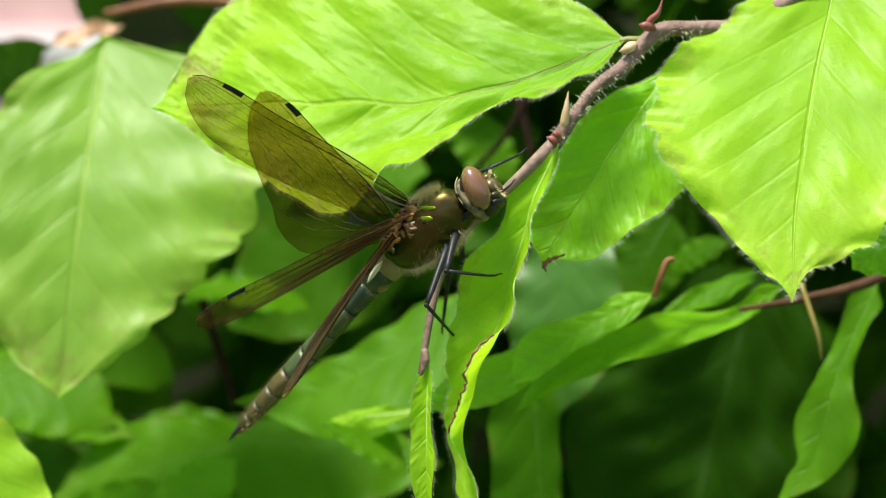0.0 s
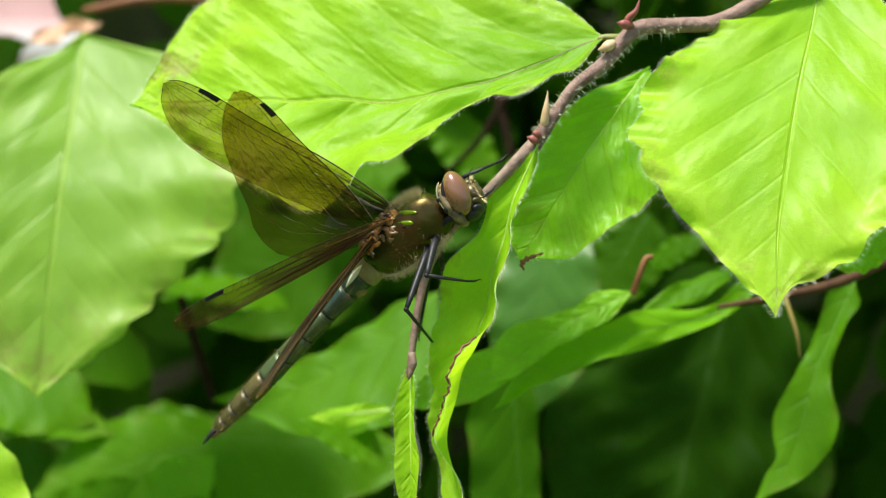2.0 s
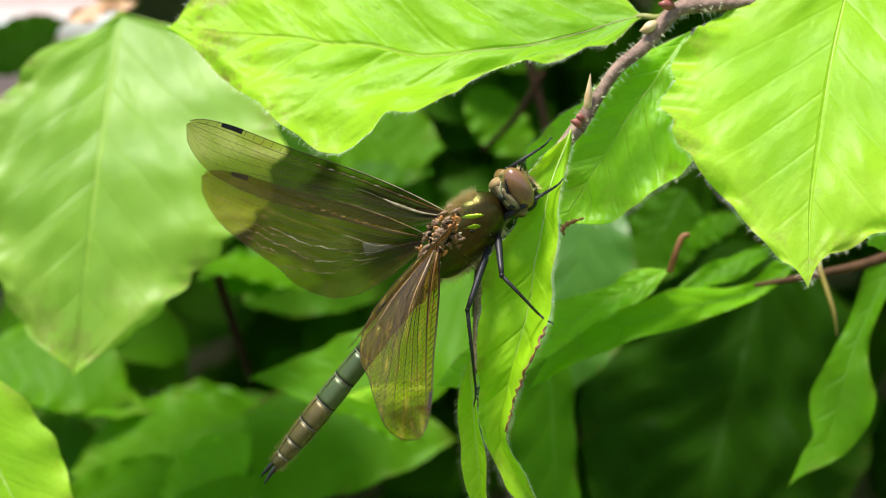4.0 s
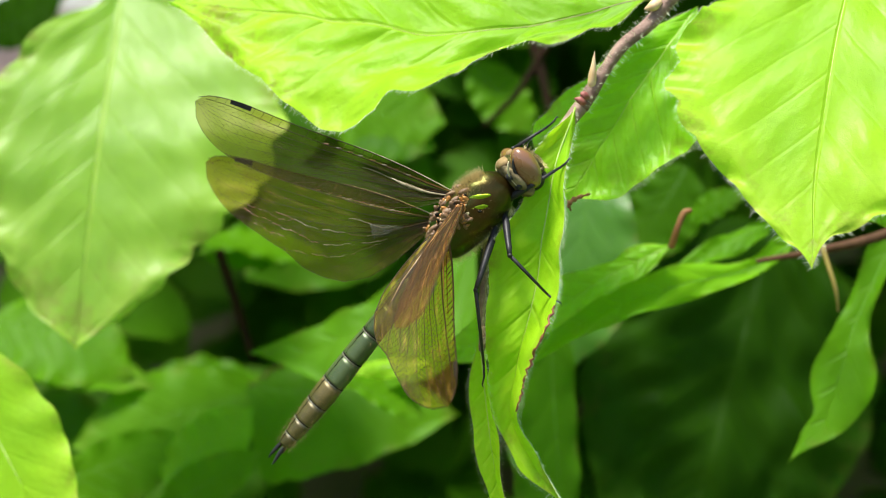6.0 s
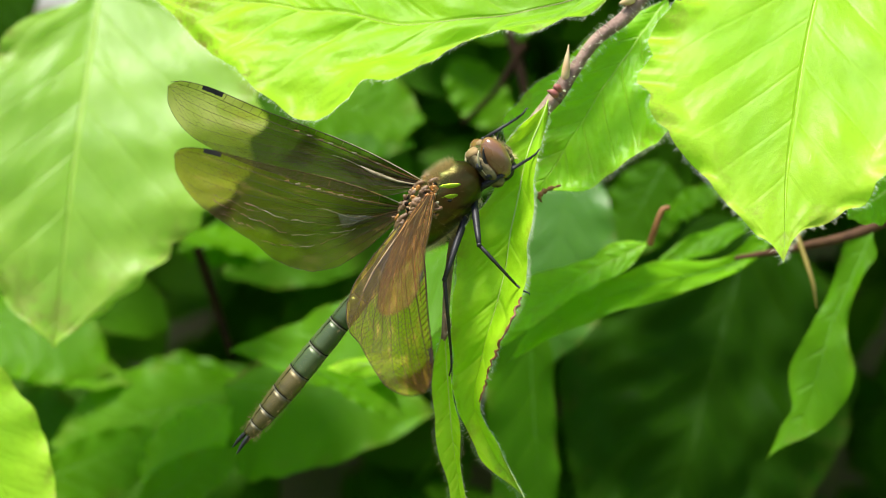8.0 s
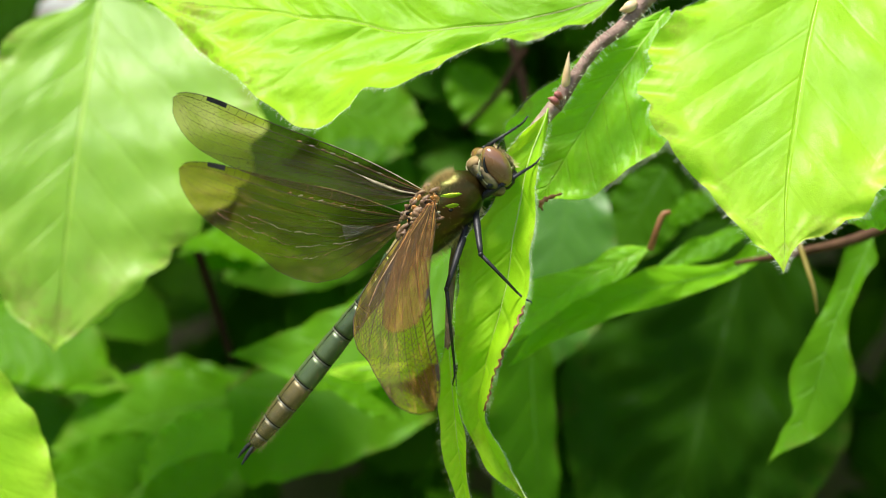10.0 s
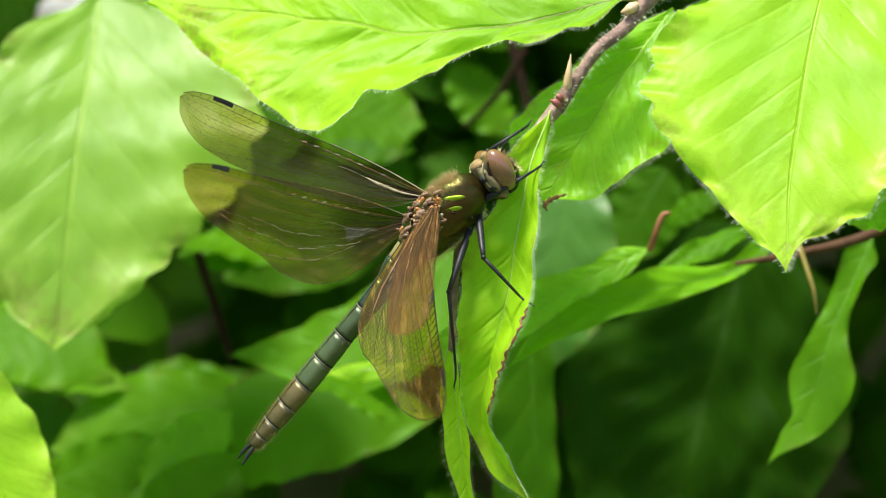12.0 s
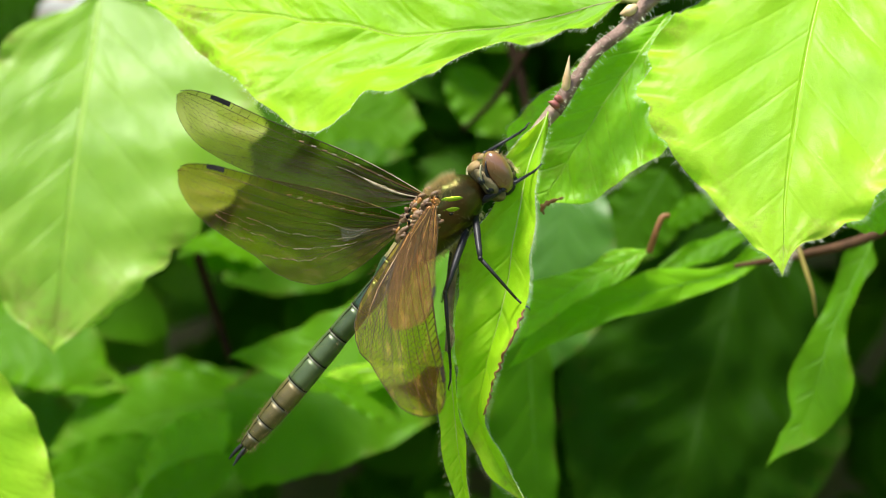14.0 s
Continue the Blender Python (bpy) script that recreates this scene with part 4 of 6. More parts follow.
for sgn in (-1, 1):
    # the white reflection on the abdomen's base, added as a pale tube
    way = smooth_path([V(-6.6, sgn * 1.35, 1.15), V(-8.6, sgn * 1.38, 0.95), V(-10.4, sgn * 1.22, 0.7)], 6)
    part("pale_streak", mesh_of("pale_streak", *tube_data(way, run([0.05, 0.36, 0.34, 0.06], len(way)), 7), M_WHITE), fly, "whitish reflection on the abdomen, added as a streak")


def on_abdomen():
    s = rng_f.choice(SEGS)
    f = rng_f.random()
    q = rng_f.uniform(0, 6.28)
    return V(s[0] + (s[1] - s[0]) * f, s[2] * 1.06 * math.cos(q), s[3] * 1.06 * math.sin(q)), V(-0.5, math.cos(q), math.sin(q))


part("abdomen_fur", fur(2200, on_abdomen, 0.6, M_DOWN, 0.008), fly, "short pale hair", "stuff")
for sgn in (-1, 1):
    way = [V(-37.0, sgn * 0.45, 0.15), V(-38.2, sgn * 0.62, 0.2), V(-39.8, sgn * 0.8, 0.1)]
    part("tail_appendage", mesh_of("tail_appendage", *tube_data(smooth_path(way, 5), run([0.24, 0.3, 0.26, 0.08], 11), 8), M_BLACK), fly)
part("lower_appendage", mesh_of("lower_appendage", *tube_data([V(-37.0, 0, -0.3), V(-38.0, 0, -0.35), V(-38.7, 0, -0.25)], [0.35, 0.3, 0.1], 8), M_PLEURA), fly)

# neck and head
HEAD = V(7.5, 0, -2.1)
part("neck", mesh_of("neck", *tube_data([V(4.6, 0, -1.0), V(6.4, 0, -1.9)], [1.0, 0.9], 12), M_PLEURA), fly)
head = part("head", mesh_of("head", *join(ball(V(-0.2, 0, 0), 1.5, 2.7, 2.2), ball(V(0.2, 0, -0.9), 1.3, 1.9, 1.6)), M_FACE), fly, "bronze head")
head.location = HEAD * MM
head.scale = (1.18, 1.18, 1.18)
head.rotation_euler = (radians(-24), radians(14), radians(10))
part("occiput", mesh_of("occiput", *join(ball(V(-1.15, 0, -0.1), 0.75, 2.75, 2.15), ball(V(-0.9, 0, -1.5), 0.8, 2.2, 1.2)), M_OCCIPUT), head, "black and cream back of the head")
part("cap", mesh_of("cap", *join(ball(V(-0.75, 0, 1.75), 0.85, 1.5, 0.6), ball(V(0.5, 0, 1.9), 0.5, 0.6, 0.45)), M_CAP), head, "light brown crown of the head")
part("face", mesh_of("face", *join(ball(V(1.5, 0, -0.35), 0.95, 1.5, 1.2), ball(V(1.55, 0, 0.75), 0.7, 1.05, 0.6), ball(V(1.3, 0, -1.3), 0.8, 1.5, 0.5)), M_FACE), head, "glossy bronze-green face")
part("lip", mesh_of("lip", *join(ball(V(1.0, 0, -1.95), 0.8, 1.4, 0.5), ball(V(0.3, 0, -2.25), 0.9, 1.3, 0.5)), M_BLACK), head)
for sgn in (-1, 1):
    part("black_mark", mesh_of("black_mark", *join(ball(V(-1.55, sgn * 1.75, 0.55), 0.42, 0.62, 0.50, 12, 8), ball(V(-1.45, sgn * 1.6, -0.75), 0.45, 0.85, 0.42, 12, 8), ball(V(-1.2, sgn * 0.5, 1.55), 0.4, 0.5, 0.25, 12, 8)), M_BLACK), head, "black mark behind the eye")
    turn = Matrix.Rotation(radians(sgn * -14), 3, 'X') @ Matrix.Rotation(radians(10), 3, 'Y')
    c_ = V(0.3, sgn * 1.85, 0.1)
    part("eye", mesh_of("eye", *ball(c_, 1.3, 1.5, 2.4, 28, 18, turn), M_EYE), head, "large glossy reddish brown eye")
    arc = [c_ + turn @ V(-1.36 * math.cos(a_), sgn * 0.45, 2.15 * math.sin(a_)) for a_ in np.linspace(-1.1, 1.0, 12)]
    part("eye_rim", mesh_of("eye_rim", *tube_data(arc, run([0.08, 0.16, 0.2, 0.16, 0.06], 12), 7), M_BLACK), head, "black rim behind the eye")
    arc = [c_ + turn @ V(-2.02 * math.cos(a_), sgn * 0.25, 2.3 * math.sin(a_)) for a_ in np.linspace(-1.0, 0.9, 12)]
    part("cream_band", mesh_of("cream_band", *tube_data(arc, run([0.03, 0.13, 0.07, 0.04, 0.11, 0.14, 0.03], 12), 7), M_CREAM), head, "cream band behind the eye")
    way = [V(1.7, sgn * 0.7, 1.0), V(2.4, sgn * 1.0, 1.5), V(3.0, sgn * 1.3, 1.7)]
    part("antenna", mesh_of("antenna", *tube_data(way, [0.09, 0.05, 0.02], 5), M_BLACK), head)


def on_head():
    q, r = rng_f.uniform(0, 6.28), rng_f.gauss(0, 0.5)
    return V(1.4 + 0.5 * math.cos(r), 1.2 * math.cos(q), -0.2 + 1.3 * math.sin(q)), V(1, math.cos(q), math.sin(q))


part("face_hair", fur(260, on_head, 0.7, M_FUR, 0.012), head, "fine pale hair", "stuff")


# wings: x along the span, y towards the hind margin
def chord(x, kind):
    """Leading and trailing edge at x, from 0 at the root to 1 at the tip, over the wing's length."""
    lead = 0.012 * math.sin(math.pi * x * 2) - 0.018 * max(0, x - 0.72) ** 1.5 / 0.148
    if kind == "fore":
        tail = [0.03, 0.10, 0.145, 0.165, 0.18, 0.195, 0.207, 0.215, 0.218, 0.212, 0.20, 0.18]
    else:
        tail = [0.06, 0.20, 0.30, 0.345, 0.355, 0.345, 0.308, 0.288, 0.264, 0.238, 0.21, 0.18]
    return -lead, float(np.interp(x, np.linspace(0, 1, len(tail)), tail))


def wing(name, length, kind, label, film, bold=0.5, arcs=False, pale=False):
    nu, nv = 46, 14
    def at(x, f, lift=0.0):
        a, b = chord(x, kind)
        if x > 0.80:                                   # rounded tip
            e = math.sqrt(max(0.0, 1 - ((x - 0.80) / 0.20) ** 2))
            m_ = a + (b - a) * 0.36
            a, b = m_ + (a - m_) * e ** 0.8, m_ + (b - m_) * e
        y = a + (b - a) * f
        pleat = 0.009 * math.cos(f * 26) * math.exp(-2.2 * f) * (1 - 0.6 * x)
        return V(x * length, y * length, (pleat - 0.03 * x * x + 0.02 * f * (1 - x)) * length + lift)
    verts, faces = [], []
    for i in range(nu + 1):
        for j in range(nv + 1):
            verts.append(at(i / nu, j / nv))
    for i in range(nu):
        for j in range(nv):
            a = i * (nv + 1) + j
            faces.append((a, a + 1, a + nv + 2, a + nv + 1))
    ob = part(name, mesh_of(name, verts, faces, film), fly, label)
    sets, gold, light = [], [], []

    def line(pts, r0, r1, into):
        into.append(tube_data(pts, run([r0 * bold, r1 * bold], len(pts)), 4, False))
    # front veins
    for f0, f1, x1, r in ((0.0, 0.0, 0.995, 0.12), (0.09, 0.10, 0.52, 0.075), (0.17, 0.13, 0.97, 0.095)):
        line([at(x1 * k / 30, f0 + (f1 - f0) * k / 30) for k in range(31)], r, r * 0.5, sets)
    # fanned veins to the hind margin
    fans = ((0.24, 0.30, 1.0), (0.27, 0.48, 0.985), (0.30, 0.66, 0.96), (0.33, 0.86, 0.92), (0.36, 1.0, 0.83), (0.42, 1.0, 0.70), (0.50, 1.0, 0.56), (0.60, 1.0, 0.42), (0.74, 1.0, 0.27))
    runs = [[at(0.995 * k / 30, 0.13) for k in range(31)]]
    for f0, f1, x1 in fans:
        pts = [at(x1 * (0.02 + 0.98 * k / 30), f0 + (f1 - f0) * (k / 30) ** 1.7) for k in range(31)]
        runs.append(pts)
        line(pts, 0.06, 0.028, sets)
    # the hind rim
    line([at(k / 40, 1.0) for k in range(41)], 0.05, 0.04, sets)
    # cross veins along the front edge
    for k in range(1, 27):
        x = k / 28
        if abs(x - 0.52) > 0.01:
            line([at(x, 0.0), at(x + 0.004, 0.10), at(x + 0.006, 0.135)], 0.045, 0.035, gold if k < 13 and k % 3 == 0 else sets)
    # the net: zigzag runs between the long veins, tied to each other into six-sided cells
    rw = random.Random(len(name) * 7 + int(length))
    for q in range(len(runs) - 1):
        top, low = runs[q], runs[q + 1]
        wide = max((a - b).length for a, b in zip(top, low))
        rows_ = max(1, int(wide / 0.5))
        n_ = max(12, int((low[-1] - low[0]).length / 0.46))

        def spot(k, g):
            pos = min(29.999, max(0.0, 30 * k / n_))
            i0, fr_ = int(pos), pos % 1
            return top[i0].lerp(top[i0 + 1], fr_).lerp(low[i0].lerp(low[i0 + 1], fr_), g)
        grid = []
        for r_ in range(1, rows_):
            grid.append([spot(k + rw.uniform(-.18, .18), (r_ + (0.3 if (k + r_) % 2 else -0.3) + rw.uniform(-.1, .1)) / rows_) for k in range(n_ + 1)])
            line(grid[-1], 0.024, 0.02, sets)
        for r_ in range(rows_):
            for k in range(1 + r_ % 2, n_, 2 if rows_ > 1 else 1):
                a = grid[r_ - 1][k] if r_ else spot(k + rw.uniform(-.25, .25), 0)
                b = grid[r_][k] if r_ < rows_ - 1 else spot(k + rw.uniform(-.25, .25), 1)
                if 0.2 < (a - b).length < 2.2:
                    line([a, b], 0.022, 0.02, sets)
    part("vein_net", mesh_of("vein_net", *join(*sets), M_VEIN), ob, "dark brown vein net")
    # amber stems and glints near the root
    for f0, f1, x1 in ((0.13, 0.14, 0.40), (0.30, 0.40, 0.16)) if pale else ((0.13, 0.14, 0.42), (0.30, 0.40, 0.30), (0.55, 0.8, 0.26)):
        line([at(0.0 + x1 * k / 14, f0 + (f1 - f0) * k / 14, 0.03) for k in range(15)], 0.15, 0.03, gold)
    if arcs:                                 # reflections along the hind cells, added as golden wavy arcs
        for row, (f0, f1, xa, xb) in enumerate(((0.42, 0.60, 0.16, 0.64), (0.50, 0.76, 0.16, 0.60), (0.56, 0.92, 0.18, 0.54), (0.62, 0.70, 0.56, 0.80), (0.72, 0.80, 0.60, 0.78), (0.84, 0.90, 0.56, 0.72))):
            pts = [at(xa + (xb - xa) * k / 36, f0 + (f1 - f0) * (k / 36) ** 0.8 + 0.012 * math.sin(k * 0.30 + row * 1.7) + 0.006 * math.sin(k * 1.3 + row), 0.03) for k in range(37)]
            k = 0
            while k < 34:                    # short glints of uneven strength
                n_ = rw.randint(3, 8)
                r_ = rw.uniform(0.03, 0.10)
                line(pts[k:k + n_ + 1], r_ * 0.6, r_, light if row < 3 and rw.random() < 0.45 else gold)
                k += n_ + rw.randint(0, 2)
    if pale:                                 # sun glints on front rim and root folds, added as silvery tubes
        line([at(0.40 * k / 24, -0.01, 0.03) for k in range(25)], 0.15, 0.05, light)
        line([at(0.14 + 0.20 * k / 12, 0.34 + 0.02 * math.sin(k * 0.5), 0.03) for k in range(13)], 0.08, 0.03, light)
        for k in range(9):
            x = 0.12 + 0.045 * k + 0.012 * rw.random()
            line([at(x, 0.125, 0.04), at(x + 0.018, 0.14, 0.04)], 0.16, 0.10, light if k % 2 else gold)
        lens = [at(0.01 + 0.22 * k / 10, 0.50 - 0.16 * k / 10, 0.05) for k in range(11)]
        if kind == "fore":
            part("root_fold", mesh_of("root_fold", *tube_data(lens, run([0.08, 0.12, 0.20, 0.24, 0.05], 11), 8), M_SILVER), ob, "pale fold at the wing root")
        else:
            tri = [at(0.10, 0.36, 0.05), at(0.25, 0.34, 0.05), at(0.21, 0.52, 0.05), at(0.18, 0.42, 0.16)]
            part("root_membrane", mesh_of("root_membrane", tri, [(0, 1, 3), (1, 2, 3), (2, 0, 3)], M_MEMBRANE, False), ob, "whitish clear membrane at the wing root")
        part("silvery_vein", mesh_of("silvery_vein", *join(*light), M_SILVER), ob, "sun glints on the veins, added as silvery tubes")
    part("amber_vein_net", mesh_of("amber_vein_net", *join(*gold), M_VEIN_GOLD), ob, "amber veins, on some wings with golden glints added as tubes")
    sv, sf = [], []
    for k in range(9):
        x = 0.800 + 0.080 * k / 8
        for f, l in ((-0.01, 0.06), (0.085, 0.06), (0.085, -0.06), (-0.01, -0.06)):
            sv.append(at(x, f, l))
    for k in range(8):
        for c in range(4):
            sf.append((k * 4 + c, k * 4 + (c + 1) % 4, k * 4 + 4 + (c + 1) % 4, k * 4 + 4 + c))
    sf += [(0, 1, 2, 3), (35, 34, 33, 32)]
    part("wing_spot", mesh_of("wing_spot", sv, sf, M_STIGMA, False), ob, "black spot at the wing's front edge")
    return ob


def mirror(ob):
    """The wing of the other side: its hind margin lies on the other side of the span."""
    for o in (ob, *ob.children):
        o.data.transform(Matrix.Diagonal((1, -1, 1, 1)))
        o.data.flip_normals()


wing_lf = wing("forewing", 33.0, "fore", "smoky transparent forewing", M_WING, 0.6, pale=True)
wing_lh = wing("hindwing", 32.0, "hind", "broad smoky transparent hindwing", M_WING_LEFT, 0.6, arcs=True, pale=True)
wing_rf = wing("forewing", 33.0, "fore", "brown-tinted transparent forewing", M_WING_FORE, 0.7)
wing_rh = wing("hindwing", 31.0, "hind", "broad amber-tinted hindwing", M_WING_HIND, 1.4)
mirror(wing_rf)
mirror(wing_rh)


def leg(upper, lower, foot):
    """A bent leg: thigh along x from the hip, shin from the knee along its own x, with spines and a claw."""
    thigh = part("leg", mesh_of("leg", *join(ball(V(0, 0, 0), 0.62, 0.55, 0.55, 12, 8), tube_data([V(0, 0, 0), V(upper * 0.3, 0, 0), V(upper * 0.8, 0, 0), V(upper, 0, 0)], [0.42, 0.46, 0.36, 0.27], 9), ball(V(upper, 0, 0), 0.32, 0.32, 0.32, 10, 6)), M_BLACK), fly, "black spiny leg")
    sets = [tube_data([V(0, 0, 0), V(lower * 0.5, 0, 0), V(lower, 0, 0)], [0.25, 0.21, 0.15], 8),
            tube_data([V(lower, 0, 0), V(lower + foot * 0.6, 0, 0.12), V(lower + foot, 0, 0.5)], [0.15, 0.13, 0.08], 7),
            tube_data([V(lower + foot, 0, 0.5), V(lower + foot + 0.25, 0.2, 0.35)], [0.07, 0.02], 5),
            tube_data([V(lower + foot, 0, 0.5), V(lower + foot + 0.25, -0.2, 0.35)], [0.07, 0.02], 5)]
    for k in range(11):
        x = lower * (0.12 + 0.84 * k / 11)
        for s in (-1, 1):
            sets.append(tube_data([V(x, 0, 0), V(x + 0.35, s * 0.6, 0.25)], [0.03, 0.008], 4))
    shin = part("shin", mesh_of("shin", *join(*sets), M_BLACK), thigh)
    shin.location = (upper * MM, 0, 0)
    return thigh, shin


leg_rm, leg_rm_shin = leg(6.6, 6.7, 1.9)
leg_rh, leg_rh_shin = leg(9.5, 9.5, 2.5)
leg_rf, leg_rf_shin = leg(3.6, 4.6, 1.4)
leg_lf, leg_lf_shin = leg(4.8, 4.8, 1.6)
leg_lm, leg_lm_shin = leg(6.4, 6.6, 1.6)
leg_lh, leg_lh_shin = leg(9.0, 8.6, 2.0)

# ---- the hedge behind, the ground and the far wall ----
def foliage(name, n, boxes, mat, label, seed, size=(14, 26)):
    """Uncounted leaves filling boxes (x0, x1, y0, y1, z0, z1), each a small folded, pointed sheet."""
    rng = random.Random(seed)
    verts, faces, uvs, reach = [], [], [], []
    for _ in range(n):
        b = rng.choice(boxes)
        c = V(rng.uniform(b[0], b[1]), rng.uniform(b[2], b[3]), rng.uniform(b[4], b[5]))
        l = rng.uniform(*size)
        ax = V(rng.uniform(-1, 1), rng.uniform(-.7, .4), rng.uniform(-1.1, .3)).normalized()
        nn = V(rng.uniform(-.6, .6), rng.uniform(-1, -.1), rng.uniform(0, 1.2))
        nn = (nn - ax * nn.dot(ax)).normalized()
        s = ax.cross(nn)
        w = l * rng.uniform(0.28, 0.36)
        o = len(verts)
        bend, fold = rng.uniform(-.15, .15), rng.uniform(0, .35)
        for i in range(9):
            u = i / 8
            h = leaf_shape(u) * w
            for v in (-1, -0.5, 0, 0.5, 1):
                verts.append(c + ax * (l * (u - .5)) + s * (h * v) + nn * (bend * l * 4 * u * (1 - u) + fold * h * abs(v) + 0.5 * math.sin(u * 14 + v * 2) * abs(v)))
                uvs.append((u, 0.5 + v * 0.5))
                reach.append((u, abs(v) * h / l))
        for i in range(8):
            for j in range(4):
                a = o + i * 5 + j
                faces.append((a, a + 1, a + 6, a + 5))
    ob = new(name, mesh_of(name, verts, faces, mat, True, uvs, reach))
    return tagged(ob, label, "foliage", "", "stuff")


foliage("hedge_foliage", 1500, [(-130, 140, 105, 240, -130, 20), (-50, 150, 105, 240, 5, 95)], M_LEAF_DARK, "beech foliage deep in the hedge, coloured dark for shade", 71)
# out of view overhead: added to keep the sun off the inner leaves
foliage("hedge_crown", 1100, [(-15, 300, 14, 330, 62, 200), (-120, 0, 90, 300, 85, 220)], M_LEAF_MID, "unseen beech foliage added above to shade the hedge", 72)
foliage("hedge_foot", 500, [(-300, 320, 20, 300, -300, -100)], M_LEAF_MID, "beech foliage in the lower part of the hedge", 73)

foliage("hedge_body", 6500, [(-60, 900, 290, 620, -200, 560), (-900, 900, 290, 620, -1100, 20), (-900, -260, 290, 620, -100, 560), (330, 900, 40, 300, -1100, 560), (-900, -330, 40, 300, -1100, 520), (-330, 330, 40, 300, -1100, -290)],
        M_LEAF_MID, "dense green beech hedge reaching to the ground", 74, (34, 62))


def hedge_stem(x, y, top, seed):
    """An upright grey stem from the ground with a few rising side branches."""
    rng = random.Random(seed)
    foot = V(x, y, -1100)
    ob = thing("hedge_stem", foot, "grey-brown upright beech stem inside the hedge", "stem", "hedge stems")
    way = [V(rng.uniform(-25, 25) * k, rng.uniform(-14, 14) * k, (top + 1100) * k / 5) for k in range(6)]
    branch_tube("stem", [foot + p for p in way], [17, 14, 12, 9, 6, 2], M_BARK, ob, foot)
    for k in (1, 2, 3, 4):
        a = foot + way[k]
        d = V(rng.uniform(-1, 1), rng.uniform(0.1, 0.7), 0)
        branch_tube("side_branch", [a, a + d * 90 + V(0, 0, 70), a + d * 190 + V(0, 0, 190)], [6, 4, 1], M_BARK, ob, foot)
    return ob


for k, (x, y) in enumerate(((-640, 420), (-330, 470), (60, 400), (380, 450), (690, 410))):
    hedge_stem(x, y, 60 if x < -100 and x > -500 else 420, 80 + k)

# dark sheets behind the leaves take the place of the hedge's inner shade
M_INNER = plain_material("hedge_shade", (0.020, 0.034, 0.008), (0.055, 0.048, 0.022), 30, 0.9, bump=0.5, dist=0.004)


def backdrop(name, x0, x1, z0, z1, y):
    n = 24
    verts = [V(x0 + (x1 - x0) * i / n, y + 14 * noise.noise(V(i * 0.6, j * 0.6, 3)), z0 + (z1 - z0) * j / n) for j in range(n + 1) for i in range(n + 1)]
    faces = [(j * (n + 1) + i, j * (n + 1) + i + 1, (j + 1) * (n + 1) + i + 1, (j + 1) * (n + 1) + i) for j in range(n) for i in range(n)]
    return tagged(new(name, mesh_of(name, verts, faces, M_INNER)), "dark sheet standing in for shade inside the hedge", "hedge", "", "structure")


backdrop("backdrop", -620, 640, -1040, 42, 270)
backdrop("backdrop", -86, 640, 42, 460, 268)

M_SOIL = plain_material("soil_grass", (0.05, 0.09, 0.02), (0.10, 0.12, 0.04), 6, 0.9, bump=0.6, dist=0.02)
gv = [V(-40000, -40000, -1100), V(40000, -40000, -1100), V(40000, 60000, -1100), V(-40000, 60000, -1100)]
tagged(new("ground", mesh_of("ground", gv, [(0, 1, 2, 3)], M_SOIL, False)), "grassy ground below the hedge", "ground", "", "structure")
M_WALL = plain_material("brick_wash", (0.46, 0.27, 0.25), (0.60, 0.38, 0.35), 12, 0.8, bump=0.3, dist=0.004)
M_PALE = plain_material("white_paint", (0.74, 0.72, 0.70), (0.84, 0.82, 0.80), 8, 0.6)


def slab(name, a, b, mat, parent=None, bevel=4.0, label=""):
    bm = bmesh.new()
    bmesh.ops.create_cube(bm, size=1.0)
    bmesh.ops.scale(bm, vec=[(q - p) * MM for p, q in zip(a, b)], verts=bm.verts)
    bmesh.ops.translate(bm, vec=[(p + q) / 2 * MM for p, q in zip(a, b)], verts=bm.verts)
    bmesh.ops.bevel(bm, geom=bm.edges[:], offset=bevel * MM, segments=2, affect='EDGES')
    me = bpy.data.meshes.new(name)
    bm.to_mesh(me)
    bm.free()
    me.materials.append(mat)
    ob = new(name, me)
    if parent:
        ob.parent = parent
    return tagged(ob, label)


house = thing("house", (0, 4300, 0), "far pinkish house wall with white trim", "house")
slab("wall", (-2400, 0, -1100), (1800, 300, 2600), M_WALL, house)
slab("trim", (-2400, -60, 519), (1800, -2, 571), M_PALE, house, 4, "white trim")


